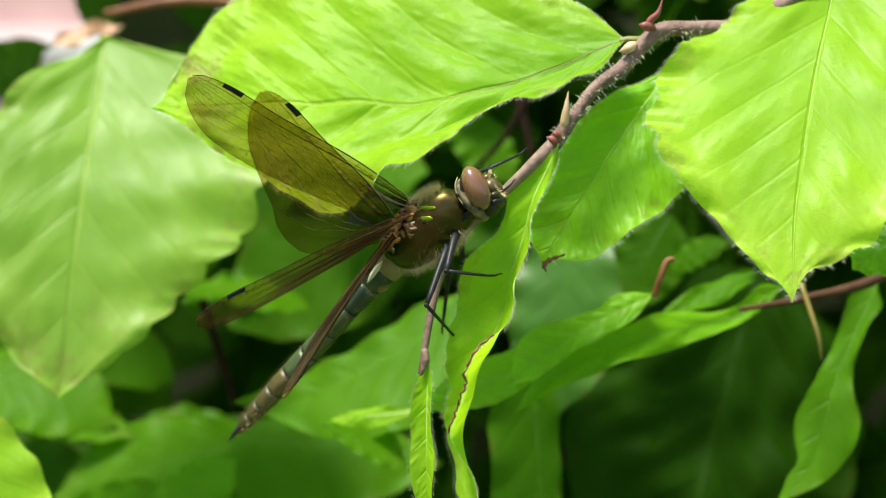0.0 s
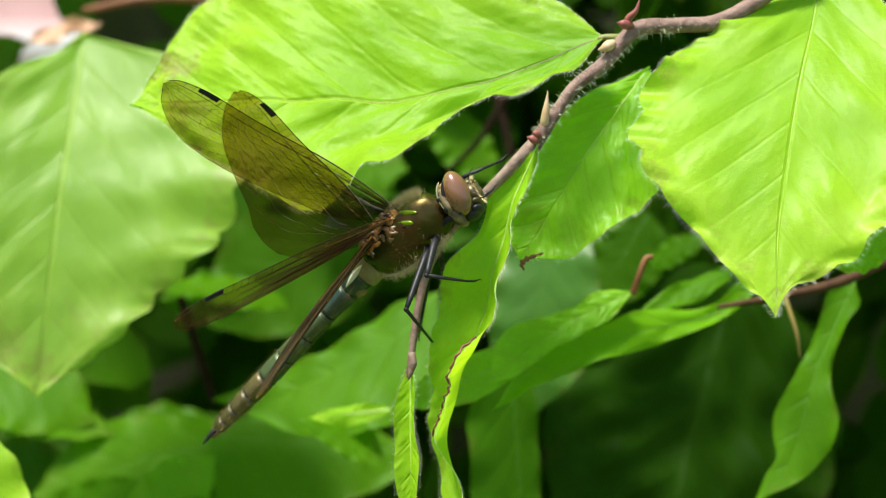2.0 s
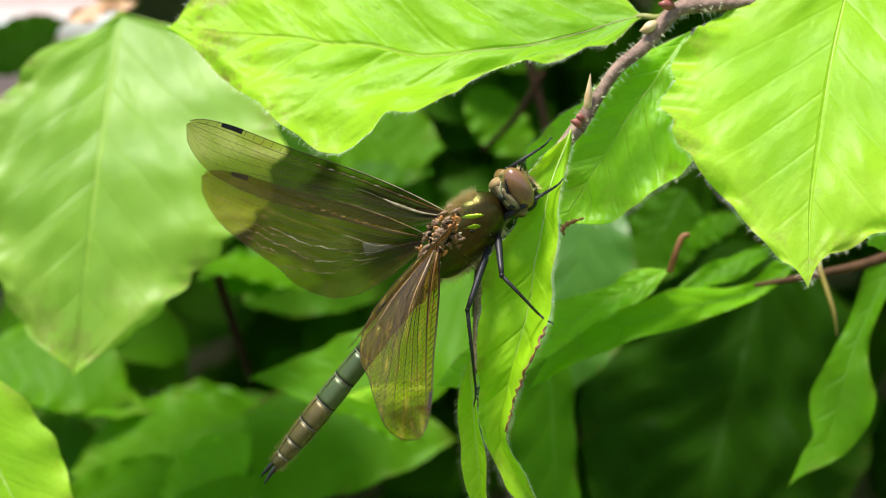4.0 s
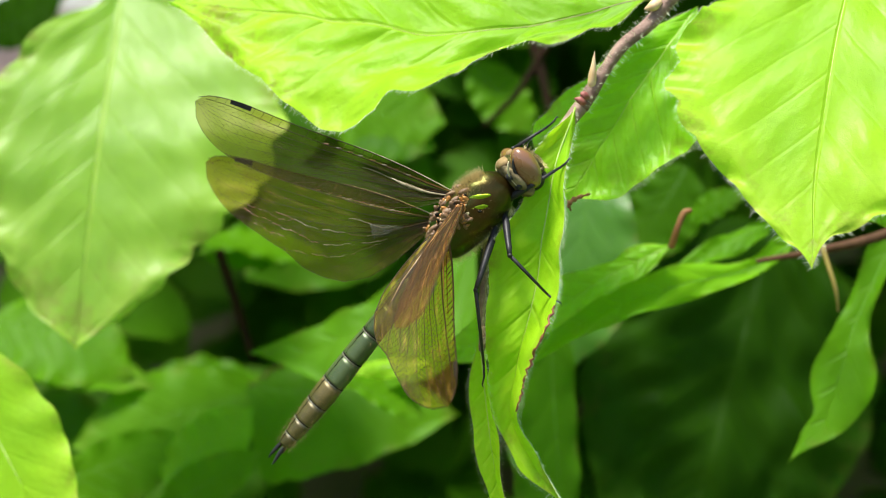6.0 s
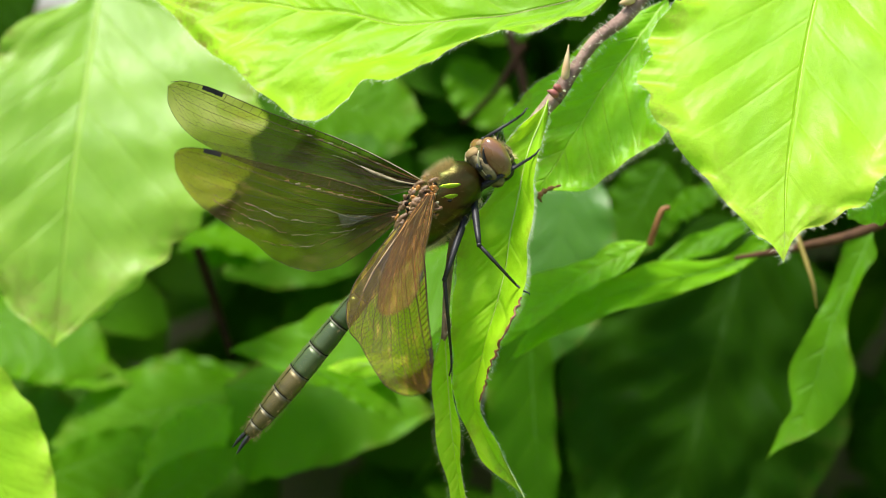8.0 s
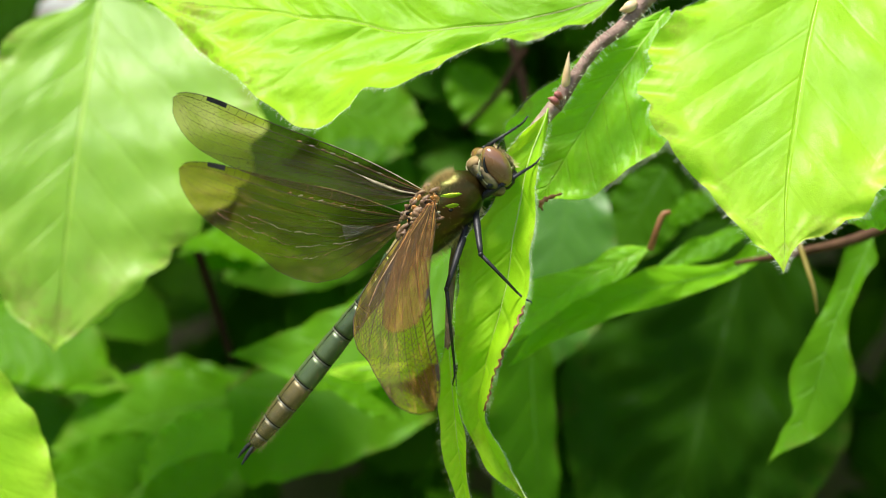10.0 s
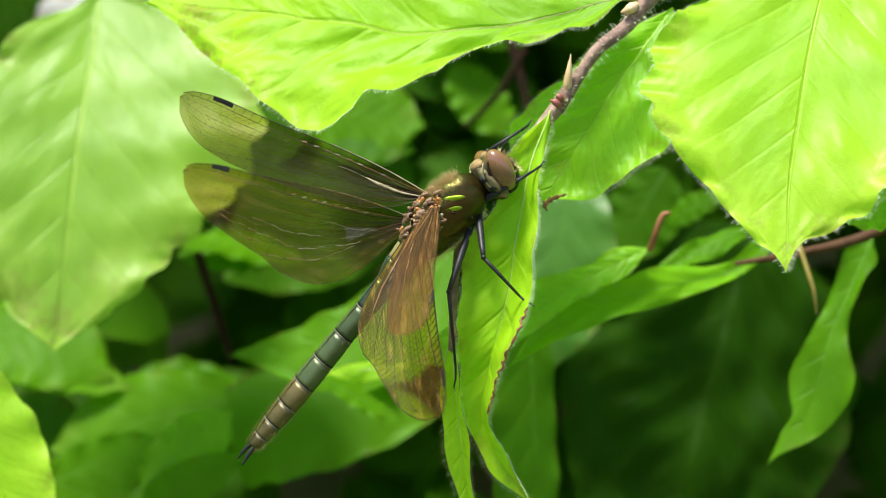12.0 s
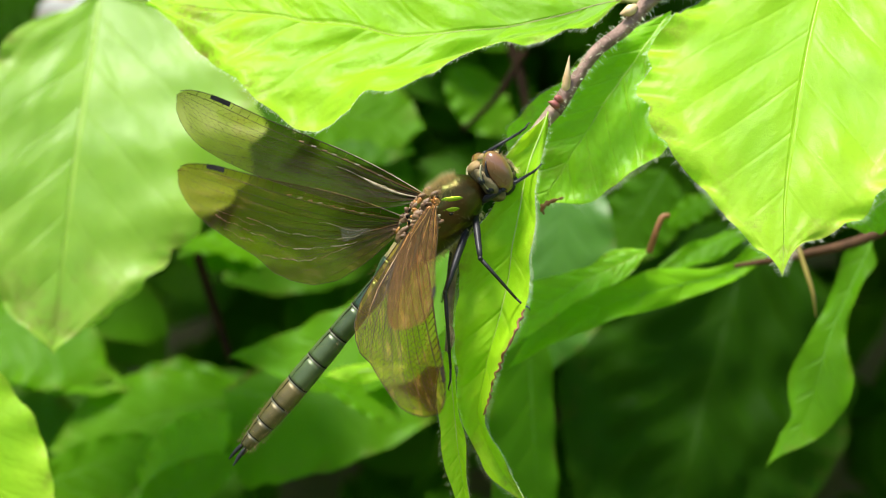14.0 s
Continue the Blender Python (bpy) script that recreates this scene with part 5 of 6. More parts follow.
# ---- what moves ----
def motions():
    walk(branch, [
        (0, pose(0.025929, 0.005000, 0.032082, 0.00, 1.61, 0.00)),
        (0.5, pose(0.026067, 0.005000, 0.032221, 0.00, 1.77, 0.00)),
        (1, pose(0.026067, 0.005000, 0.032290, 0.00, 1.61, 0.00)),
        (1.5, pose(0.025860, 0.005000, 0.032152, 0.00, 1.78, 0.00)),
        (2, pose(0.025860, 0.005000, 0.032082, 0.00, 0.54, 0.00)),
        (2.2, pose(0.025860, 0.005000, 0.032152, 0.00, -0.20, 0.00)),
        (2.4, pose(0.024931, 0.005000, 0.034319, 0.00, 1.56, 0.00)),
        (2.5, pose(0.025306, 0.005000, 0.033050, 0.00, 2.44, 0.00)),
        (2.6, pose(0.025238, 0.005000, 0.032127, 0.00, 1.83, 0.00)),
        (2.8, pose(0.025583, 0.005000, 0.032705, 0.00, 0.61, 0.00)),
        (3, pose(0.025721, 0.005000, 0.032221, 0.00, -0.47, 0.00)),
        (3.2, pose(0.025275, 0.005000, 0.033746, 0.00, -0.63, 0.00)),
        (3.6, pose(0.026136, 0.005000, 0.031875, 0.00, -0.94, 0.00)),
        (5.5, pose(0.026689, 0.005000, 0.031598, 0.00, -0.22, 0.00)),
        (6, pose(0.026689, 0.005000, 0.031391, 0.00, -0.65, 0.00)),
        (6.5, pose(0.026758, 0.005000, 0.031253, 0.00, -0.82, 0.00)),
        (7, pose(0.026758, 0.005000, 0.031668, 0.00, -0.39, 0.00)),
        (7.5, pose(0.026551, 0.005000, 0.031806, 0.00, 0.24, 0.00)),
        (8, pose(0.026344, 0.005000, 0.031668, 0.00, 0.74, 0.00)),
        (10.5, pose(0.026288, 0.005000, 0.031391, 0.00, 0.48, 0.00)),
        (11, pose(0.026330, 0.005000, 0.031391, 0.00, 0.42, 0.00)),
        (11.5, pose(0.026413, 0.005000, 0.031391, 0.00, 0.29, 0.00)),
        (12, pose(0.026454, 0.005000, 0.031308, 0.00, 0.11, 0.00)),
        (12.5, pose(0.026413, 0.005000, 0.031184, 0.00, 0.00, 0.00)),
        (13, pose(0.026371, 0.005000, 0.031267, 0.00, 0.18, 0.00)),
        (13.5, pose(0.026330, 0.005000, 0.031350, 0.00, 0.36, 0.00)),
        (14, pose(0.026330, 0.005000, 0.031308, 0.00, 0.30, 0.00)),
    ])
    walk(shoot, [
        (0, pose(-0.012613, -0.001800, -0.014363, 0.00, 5.20, 0.00)),
        (0.5, pose(-0.012613, -0.001800, -0.014363, 0.00, 5.03, 0.00)),
        (1, pose(-0.012613, -0.001800, -0.014363, 0.00, 4.85, 0.00)),
        (1.5, pose(-0.012613, -0.001800, -0.014363, 0.00, 4.67, 0.00)),
        (2, pose(-0.012613, -0.001800, -0.014363, 0.00, 4.50, 0.00)),
        (2.2, pose(-0.012613, -0.001800, -0.014363, 0.00, 4.50, 0.00)),
        (2.5, pose(-0.012613, -0.001800, -0.014363, 0.00, 5.00, 0.00)),
        (2.8, pose(-0.012613, -0.001800, -0.014363, 0.00, 4.00, 0.00)),
        (3, pose(-0.012613, -0.001800, -0.014363, 0.00, 3.00, 0.00)),
        (3.6, pose(-0.012613, -0.001800, -0.014363, 0.00, 1.00, 0.00)),
        (5.5, pose(-0.012613, -0.001800, -0.014363, 0.00, -0.30, 0.00)),
        (6, pose(-0.012613, -0.001800, -0.014363, 0.00, -0.65, 0.00)),
        (6.5, pose(-0.012613, -0.001800, -0.014363, 0.00, -1.00, 0.00)),
        (7, pose(-0.012613, -0.001800, -0.014363, 0.00, -0.30, 0.00)),
        (7.5, pose(-0.012613, -0.001800, -0.014363, 0.00, 0.10, 0.00)),
        (8, pose(-0.012613, -0.001800, -0.014363, 0.00, 0.50, 0.00)),
        (10.5, pose(-0.012613, -0.001800, -0.014363, 0.00, -0.00, 0.00)),
        (11, pose(-0.012613, -0.001800, -0.014363, 0.00, -0.00, 0.00)),
        (11.5, pose(-0.012613, -0.001800, -0.014363, 0.00, -0.00, 0.00)),
        (12, pose(-0.012613, -0.001800, -0.014363, 0.00, -0.00, 0.00)),
        (12.5, pose(-0.012613, -0.001800, -0.014363, 0.00, -0.00, 0.00)),
        (13, pose(-0.012613, -0.001800, -0.014363, 0.00, -0.00, 0.00)),
        (13.5, pose(-0.012613, -0.001800, -0.014363, 0.00, -0.00, 0.00)),
        (14, pose(-0.012613, -0.001800, -0.014363, 0.00, -0.00, 0.00)),
    ])
    walk(top_leaf, [
        (0, pose(0.022516, 0.008000, 0.031551, 0.00, -7.70, 0.00)),
        (0.5, pose(0.022656, 0.008000, 0.031761, 0.00, -7.35, 0.00)),
        (1, pose(0.022586, 0.008000, 0.031761, 0.00, -7.01, 0.00)),
        (1.5, pose(0.022446, 0.008000, 0.031621, 0.00, -7.27, 0.00)),
        (2, pose(0.022446, 0.008000, 0.031551, 0.00, -7.63, 0.00)),
        (2.2, pose(0.022446, 0.008000, 0.031551, 0.00, -7.92, 0.00)),
        (2.35, pose(0.022236, 0.008000, 0.032076, 0.00, -5.52, 0.00)),
        (2.4, pose(0.021746, 0.008000, 0.033427, 0.00, -4.72, 0.00)),
        (2.5, pose(0.022026, 0.008000, 0.032600, 0.00, -3.12, 0.00)),
        (2.8, pose(0.022096, 0.008000, 0.032250, 0.00, -2.85, 0.00)),
        (3, pose(0.022376, 0.008000, 0.031901, 0.00, -2.64, 0.00)),
        (3.6, pose(0.022656, 0.008000, 0.031411, 0.00, -1.21, 0.00)),
        (5.5, pose(0.022936, 0.008000, 0.030991, 0.00, -0.13, 0.00)),
        (6, pose(0.022936, 0.008000, 0.030502, 0.00, 0.00, 0.00)),
        (6.5, pose(0.023006, 0.008000, 0.030362, 0.00, -0.07, 0.00)),
        (7, pose(0.023075, 0.008000, 0.031201, 0.00, 0.00, 0.00)),
        (7.5, pose(0.022726, 0.008000, 0.031621, 0.00, 0.07, 0.00)),
        (8, pose(0.022376, 0.008000, 0.031481, 0.00, 0.00, 0.00)),
        (10.5, pose(0.022446, 0.008000, 0.031061, 0.00, 0.00, 0.00)),
        (11, pose(0.022516, 0.008000, 0.031061, 0.00, 0.00, 0.00)),
        (11.5, pose(0.022656, 0.008000, 0.031061, 0.00, 0.00, 0.00)),
        (12, pose(0.022726, 0.008000, 0.030921, 0.00, 0.00, 0.00)),
        (12.5, pose(0.022656, 0.008000, 0.030711, 0.00, 0.00, 0.00)),
        (13, pose(0.022586, 0.008000, 0.030851, 0.00, 0.00, 0.00)),
        (13.5, pose(0.022516, 0.008000, 0.030991, 0.00, 0.00, 0.00)),
        (14, pose(0.022516, 0.008000, 0.030921, 0.00, 0.00, 0.00)),
    ])
    walk(right_leaf, [
        (0, pose(0.049937, 0.014000, 0.043087, 0.00, -0.00, 0.00)),
        (0.5, pose(0.050004, 0.014000, 0.043423, 0.00, -0.00, 0.00)),
        (1, pose(0.049937, 0.014000, 0.043356, 0.00, -0.00, 0.00)),
        (1.5, pose(0.049735, 0.014000, 0.042818, 0.00, -0.00, 0.00)),
        (2, pose(0.050474, 0.014000, 0.041002, 0.00, -0.00, 0.00)),
        (2.2, pose(0.050206, 0.014000, 0.040868, 0.00, -0.00, 0.00)),
        (2.5, pose(0.048323, 0.014000, 0.044432, 0.00, -0.00, 0.00)),
        (2.8, pose(0.048861, 0.014000, 0.043221, 0.00, -0.00, 0.00)),
        (3, pose(0.049264, 0.014000, 0.042280, 0.00, -0.00, 0.00)),
        (3.6, pose(0.049802, 0.014000, 0.041943, 0.00, -0.00, 0.00)),
        (5.5, pose(0.050138, 0.014000, 0.042078, 0.00, -0.00, 0.00)),
        (6, pose(0.050206, 0.014000, 0.041338, 0.00, -0.00, 0.00)),
        (6.5, pose(0.050542, 0.014000, 0.041271, 0.00, -0.00, 0.00)),
        (7, pose(0.050273, 0.014000, 0.042212, 0.00, -0.00, 0.00)),
        (7.5, pose(0.049869, 0.014000, 0.042347, 0.00, -0.00, 0.00)),
        (8, pose(0.049466, 0.014000, 0.041742, 0.00, -0.00, 0.00)),
        (10.5, pose(0.049399, 0.014000, 0.041069, 0.00, -0.00, 0.00)),
        (11, pose(0.049533, 0.014000, 0.041137, 0.00, -0.00, 0.00)),
        (11.5, pose(0.049668, 0.014000, 0.041473, 0.00, -0.00, 0.00)),
        (12, pose(0.049735, 0.014000, 0.041271, 0.00, -0.00, 0.00)),
        (12.5, pose(0.049668, 0.014000, 0.040868, 0.00, -0.00, 0.00)),
        (13, pose(0.049533, 0.014000, 0.041002, 0.00, -0.00, 0.00)),
        (13.5, pose(0.049533, 0.014000, 0.041271, 0.00, -0.00, 0.00)),
        (14, pose(0.049399, 0.014000, 0.041137, 0.00, -0.00, 0.00)),
    ])
    walk(mid_leaf, [
        (0, pose(0.028454, 0.013000, 0.028535, 0.00, -0.00, 0.00)),
        (0.5, pose(0.028454, 0.013000, 0.028676, 0.00, -0.00, 0.00)),
        (1, pose(0.028454, 0.013000, 0.028746, 0.00, -0.00, 0.00)),
        (1.5, pose(0.028313, 0.013000, 0.028464, 0.00, -0.00, 0.00)),
        (2, pose(0.028313, 0.013000, 0.028394, 0.00, -0.00, 0.00)),
        (2.2, pose(0.028313, 0.013000, 0.028605, 0.00, -0.00, 0.00)),
        (2.5, pose(0.027890, 0.013000, 0.029240, 0.00, -0.00, 0.00)),
        (2.8, pose(0.027960, 0.013000, 0.029028, 0.00, -0.00, 0.00)),
        (3, pose(0.028101, 0.013000, 0.028746, 0.00, -0.00, 0.00)),
        (3.6, pose(0.028595, 0.013000, 0.029663, 0.00, -0.00, 0.00)),
        (5.5, pose(0.029300, 0.013000, 0.030367, 0.00, -0.00, 0.00)),
        (6, pose(0.029441, 0.013000, 0.030015, 0.00, -0.00, 0.00)),
        (6.5, pose(0.029864, 0.013000, 0.030156, 0.00, -0.00, 0.00)),
        (7, pose(0.029652, 0.013000, 0.030649, 0.00, -0.00, 0.00)),
        (7.5, pose(0.029159, 0.013000, 0.030720, 0.00, -0.00, 0.00)),
        (8, pose(0.028454, 0.013000, 0.030720, 0.00, -0.00, 0.00)),
        (10.5, pose(0.028595, 0.013000, 0.030226, 0.00, -0.00, 0.00)),
        (11, pose(0.028736, 0.013000, 0.030297, 0.00, -0.00, 0.00)),
        (11.5, pose(0.028947, 0.013000, 0.030508, 0.00, -0.00, 0.00)),
        (12, pose(0.029088, 0.013000, 0.030297, 0.00, -0.00, 0.00)),
        (12.5, pose(0.028947, 0.013000, 0.030015, 0.00, -0.00, 0.00)),
        (13, pose(0.028806, 0.013000, 0.030226, 0.00, -0.00, 0.00)),
        (13.5, pose(0.028806, 0.013000, 0.030156, 0.00, -0.00, 0.00)),
        (14, pose(0.028806, 0.013000, 0.030085, 0.00, -0.00, 0.00)),
    ])
    walk(curled_leaf, [
        (0, pose(0.013521, 0.002000, 0.018249, -2.09, 6.42, -25.00)),
        (0.5, pose(0.013658, 0.002000, 0.018454, -2.06, 6.31, -25.00)),
        (1, pose(0.013658, 0.002000, 0.018454, -2.09, 6.42, -25.00)),
        (1.5, pose(0.013316, 0.002000, 0.018249, -2.17, 6.66, -25.00)),
        (2, pose(0.013521, 0.002000, 0.017839, -1.78, 5.45, -25.00)),
        (2.2, pose(0.013521, 0.002000, 0.017566, -1.94, 5.96, -25.00)),
        (2.4, pose(0.011964, 0.002000, 0.020091, -1.86, 7.64, -20.34)),
        (2.5, pose(0.012025, 0.002000, 0.019001, -1.77, 8.48, -18.00)),
        (2.6, pose(0.011967, 0.002000, 0.017897, -1.37, 7.48, -15.65)),
        (2.8, pose(0.012332, 0.002000, 0.018112, -0.69, 5.43, -11.00)),
        (3, pose(0.012598, 0.002000, 0.017429, -0.11, 1.44, -8.00)),
        (3.2, pose(0.012149, 0.002000, 0.018932, -0.08, 1.28, -5.93)),
        (3.6, pose(0.013002, 0.002000, 0.017019, -0.03, 0.95, -1.80)),
        (5.5, pose(0.013453, 0.002000, 0.017087, 0.00, -0.11, 0.00)),
        (6, pose(0.013453, 0.002000, 0.016677, 0.00, -0.72, 0.00)),
        (6.5, pose(0.013589, 0.002000, 0.016541, 0.00, -1.30, 0.00)),
        (7, pose(0.013589, 0.002000, 0.017156, 0.00, -0.31, 0.00)),
        (7.5, pose(0.013248, 0.002000, 0.017429, 0.00, 0.53, 0.00)),
        (8, pose(0.012769, 0.002000, 0.017224, 0.00, 1.11, 0.00)),
        (10.5, pose(0.012701, 0.002000, 0.016814, 0.00, 0.11, 0.00)),
        (11, pose(0.012769, 0.002000, 0.016814, 0.00, 0.09, 0.00)),
        (11.5, pose(0.012906, 0.002000, 0.016814, 0.00, 0.04, 0.00)),
        (12, pose(0.012974, 0.002000, 0.016677, 0.00, 0.00, 0.00)),
        (12.5, pose(0.012906, 0.002000, 0.016472, 0.00, -0.00, 0.00)),
        (13, pose(0.012838, 0.002000, 0.016609, 0.00, 0.04, 0.00)),
        (13.5, pose(0.012769, 0.002000, 0.016746, 0.00, 0.08, 0.00)),
        (14, pose(0.012769, 0.002000, 0.016677, 0.00, 0.07, 0.00)),
    ])
    walk(shoot_leaf, [
        (0, pose(-0.002401, 0.003000, -0.007752, 0.00, 6.46, 0.00)),
        (0.5, pose(-0.002401, 0.003000, -0.007683, 0.00, 6.54, 0.00)),
        (1, pose(-0.002401, 0.003000, -0.007615, 0.00, 6.61, 0.00)),
        (1.5, pose(-0.002675, 0.003000, -0.007889, 0.00, 6.44, 0.00)),
        (2, pose(-0.001989, 0.003000, -0.008575, 0.00, 5.45, 0.00)),
        (2.2, pose(-0.002195, 0.003000, -0.008575, 0.00, 6.02, 0.00)),
        (2.4, pose(-0.003532, 0.003000, -0.006367, 0.00, 5.73, 0.00)),
        (2.5, pose(-0.003361, 0.003000, -0.007615, 0.00, 5.59, 0.00)),
        (2.6, pose(-0.003018, 0.003000, -0.008880, 0.00, 4.96, 0.00)),
        (2.8, pose(-0.001852, 0.003000, -0.008987, 0.00, 3.69, 0.00)),
        (3, pose(-0.001029, 0.003000, -0.010222, 0.00, 2.59, 0.00)),
        (3.2, pose(-0.001247, 0.003000, -0.008765, 0.00, 2.27, 0.00)),
        (3.6, pose(0.000069, 0.003000, -0.010770, 0.00, 1.62, 0.00)),
        (5.5, pose(0.001578, 0.003000, -0.010839, 0.00, -0.02, 0.00)),
        (6, pose(0.001852, 0.003000, -0.011662, 0.00, -0.76, 0.00)),
        (6.5, pose(0.002195, 0.003000, -0.011868, 0.00, -1.14, 0.00)),
        (7, pose(0.001784, 0.003000, -0.010702, 0.00, -0.08, 0.00)),
        (7.5, pose(0.001029, 0.003000, -0.010290, 0.00, 0.69, 0.00)),
        (8, pose(0.000137, 0.003000, -0.010702, 0.00, 1.19, 0.00)),
        (10.5, pose(0.000645, 0.003000, -0.011285, 0.00, 0.14, 0.00)),
        (11, pose(0.000727, 0.003000, -0.011285, 0.00, 0.12, 0.00)),
        (11.5, pose(0.000892, 0.003000, -0.011285, 0.00, 0.07, 0.00)),
        (12, pose(0.000974, 0.003000, -0.011463, 0.00, 0.02, 0.00)),
        (12.5, pose(0.000892, 0.003000, -0.011731, 0.00, 0.00, 0.00)),
        (13, pose(0.000809, 0.003000, -0.011552, 0.00, 0.05, 0.00)),
        (13.5, pose(0.000727, 0.003000, -0.011374, 0.00, 0.10, 0.00)),
        (14, pose(0.000727, 0.003000, -0.011463, 0.00, 0.09, 0.00)),
    ])
    walk(fly, [
        (0, pose(-0.002489, 0.003928, 0.008457, 28.18, -42.36, -30.19)),
        (0.5, pose(-0.002266, 0.003829, 0.008750, 27.05, -41.96, -28.84)),
        (1, pose(-0.002355, 0.003894, 0.008791, 26.96, -41.13, -29.17)),
        (1.5, pose(-0.002741, 0.003911, 0.008450, 27.14, -41.19, -29.39)),
        (2, pose(-0.002377, 0.003764, 0.007583, 26.59, -42.04, -28.14)),
        (2.2, pose(-0.002073, 0.003799, 0.006350, 27.19, -42.49, -28.75)),
        (2.4, pose(-0.003999, 0.003376, 0.009832, 31.48, -43.43, -25.73)),
        (2.5, pose(-0.003827, 0.003165, 0.008173, 33.63, -43.96, -24.24)),
        (2.6, pose(-0.003476, 0.002905, 0.006526, 35.33, -45.66, -22.69)),
        (2.8, pose(-0.001085, 0.002384, 0.006851, 38.69, -49.15, -19.66)),
        (3, pose(-0.000754, 0.002167, 0.005986, 42.62, -50.32, -19.00)),
        (3.2, pose(-0.001542, 0.001992, 0.006983, 42.94, -50.28, -17.53)),
        (3.6, pose(-0.000249, 0.001642, 0.004728, 43.59, -50.21, -14.58)),
        (5.5, pose(0.000334, 0.001284, 0.004793, 44.39, -50.32, -11.75)),
        (6, pose(0.000673, 0.001408, 0.004165, 45.44, -50.63, -13.16)),
        (6.5, pose(0.001010, 0.001497, 0.003994, 46.27, -51.01, -14.24)),
        (7, pose(0.000729, 0.001390, 0.005114, 45.28, -50.56, -12.96)),
        (7.5, pose(0.000221, 0.001337, 0.005468, 44.81, -50.37, -12.33)),
        (8, pose(-0.000469, 0.001142, 0.005069, 43.27, -50.14, -10.20)),
        (10.5, pose(-0.000300, 0.001319, 0.004492, 44.76, -50.63, -12.20)),
        (11, pose(-0.000193, 0.001337, 0.004537, 44.77, -50.26, -12.30)),
        (11.5, pose(-0.000012, 0.001337, 0.004564, 44.69, -50.04, -12.24)),
        (12, pose(0.000030, 0.001249, 0.004280, 44.05, -50.08, -11.31)),
        (12.5, pose(-0.000085, 0.001106, 0.004068, 42.97, -50.03, -9.80)),
        (13, pose(-0.000234, 0.001071, 0.004270, 42.70, -49.99, -9.42)),
        (13.5, pose(-0.000256, 0.001018, 0.004476, 42.29, -49.91, -8.85)),
        (14, pose(-0.000288, 0.000964, 0.004290, 41.85, -49.72, -8.25)),
    ])
    walk(wing_lf, [
        (0, pose(0.000600, 0.001600, 0.002500, -162.71, -66.73, -85.96)),
        (2, pose(0.000600, 0.001600, 0.002500, -156.65, -68.81, -93.60)),
        (2.2, pose(0.000600, 0.001600, 0.002500, -159.38, -68.09, -90.59)),
        (2.4, pose(0.000600, 0.001600, 0.002500, -41.08, -72.01, 148.22)),
        (2.6, pose(0.000600, 0.001600, 0.002500, -42.69, -73.55, 151.41)),
        (2.8, pose(0.000600, 0.001600, 0.002500, -39.31, -69.19, 146.92)),
        (3.0, pose(0.000600, 0.001600, 0.002500, -34.44, -66.45, 140.20)),
        (3.2, pose(0.000600, 0.001600, 0.002500, -25.16, -62.32, 129.09)),
        (5.5, pose(0.000600, 0.001600, 0.002500, -15.30, -54.99, 115.89)),
        (12.5, pose(0.000600, 0.001600, 0.002500, -12.05, -47.25, 110.83)),
        (14.0, pose(0.000600, 0.001600, 0.002500, -12.05, -47.25, 110.83)),
    ])
    walk(wing_lh, [
        (0, pose(-0.003000, 0.001500, 0.002300, 167.17, -43.50, -60.26)),
        (2, pose(-0.003000, 0.001500, 0.002300, 167.33, -45.99, -61.94)),
        (2.2, pose(-0.003000, 0.001500, 0.002300, 166.55, -45.74, -61.18)),
        (2.4, pose(-0.003000, 0.001500, 0.002300, -5.44, -48.64, 120.00)),
        (2.6, pose(-0.003000, 0.001500, 0.002300, -5.33, -49.70, 119.20)),
        (2.8, pose(-0.003000, 0.001500, 0.002300, -9.86, -45.05, 121.85)),
        (3.0, pose(-0.003000, 0.001500, 0.002300, -12.26, -44.95, 121.56)),
        (3.2, pose(-0.003000, 0.001500, 0.002300, -9.08, -39.69, 114.86)),
        (5.5, pose(-0.003000, 0.001500, 0.002300, -16.80, -35.00, 117.13)),
        (12.5, pose(-0.003000, 0.001500, 0.002300, -16.27, -31.19, 117.81)),
        (14.0, pose(-0.003000, 0.001500, 0.002300, -16.27, -31.19, 117.81)),
    ])
    walk(wing_rf, [
        (0, pose(0.000600, -0.001900, 0.002400, 13.64, -23.66, -117.65)),
        (2, pose(0.000600, -0.001900, 0.002400, 13.99, -23.82, -119.42)),
        (2.2, pose(0.000600, -0.001900, 0.002400, 16.90, -18.35, -116.35)),
        (2.4, pose(0.000600, -0.001900, 0.002400, 13.43, -22.89, -108.03)),
        (2.6, pose(0.000600, -0.001900, 0.002400, 15.04, -22.77, -114.07)),
        (2.8, pose(0.000600, -0.001900, 0.002400, 13.09, -28.88, -111.75)),
        (3.0, pose(0.000600, -0.001900, 0.002400, 16.97, -31.26, -112.25)),
        (3.2, pose(0.000600, -0.001900, 0.002400, 16.73, -32.90, -113.23)),
        (5.5, pose(0.000600, -0.001900, 0.002400, 0.68, -30.08, -102.33)),
        (12.5, pose(0.000600, -0.001900, 0.002400, -6.24, -23.45, -99.51)),
        (14.0, pose(0.000600, -0.001900, 0.002400, -6.24, -23.45, -99.51)),
    ])
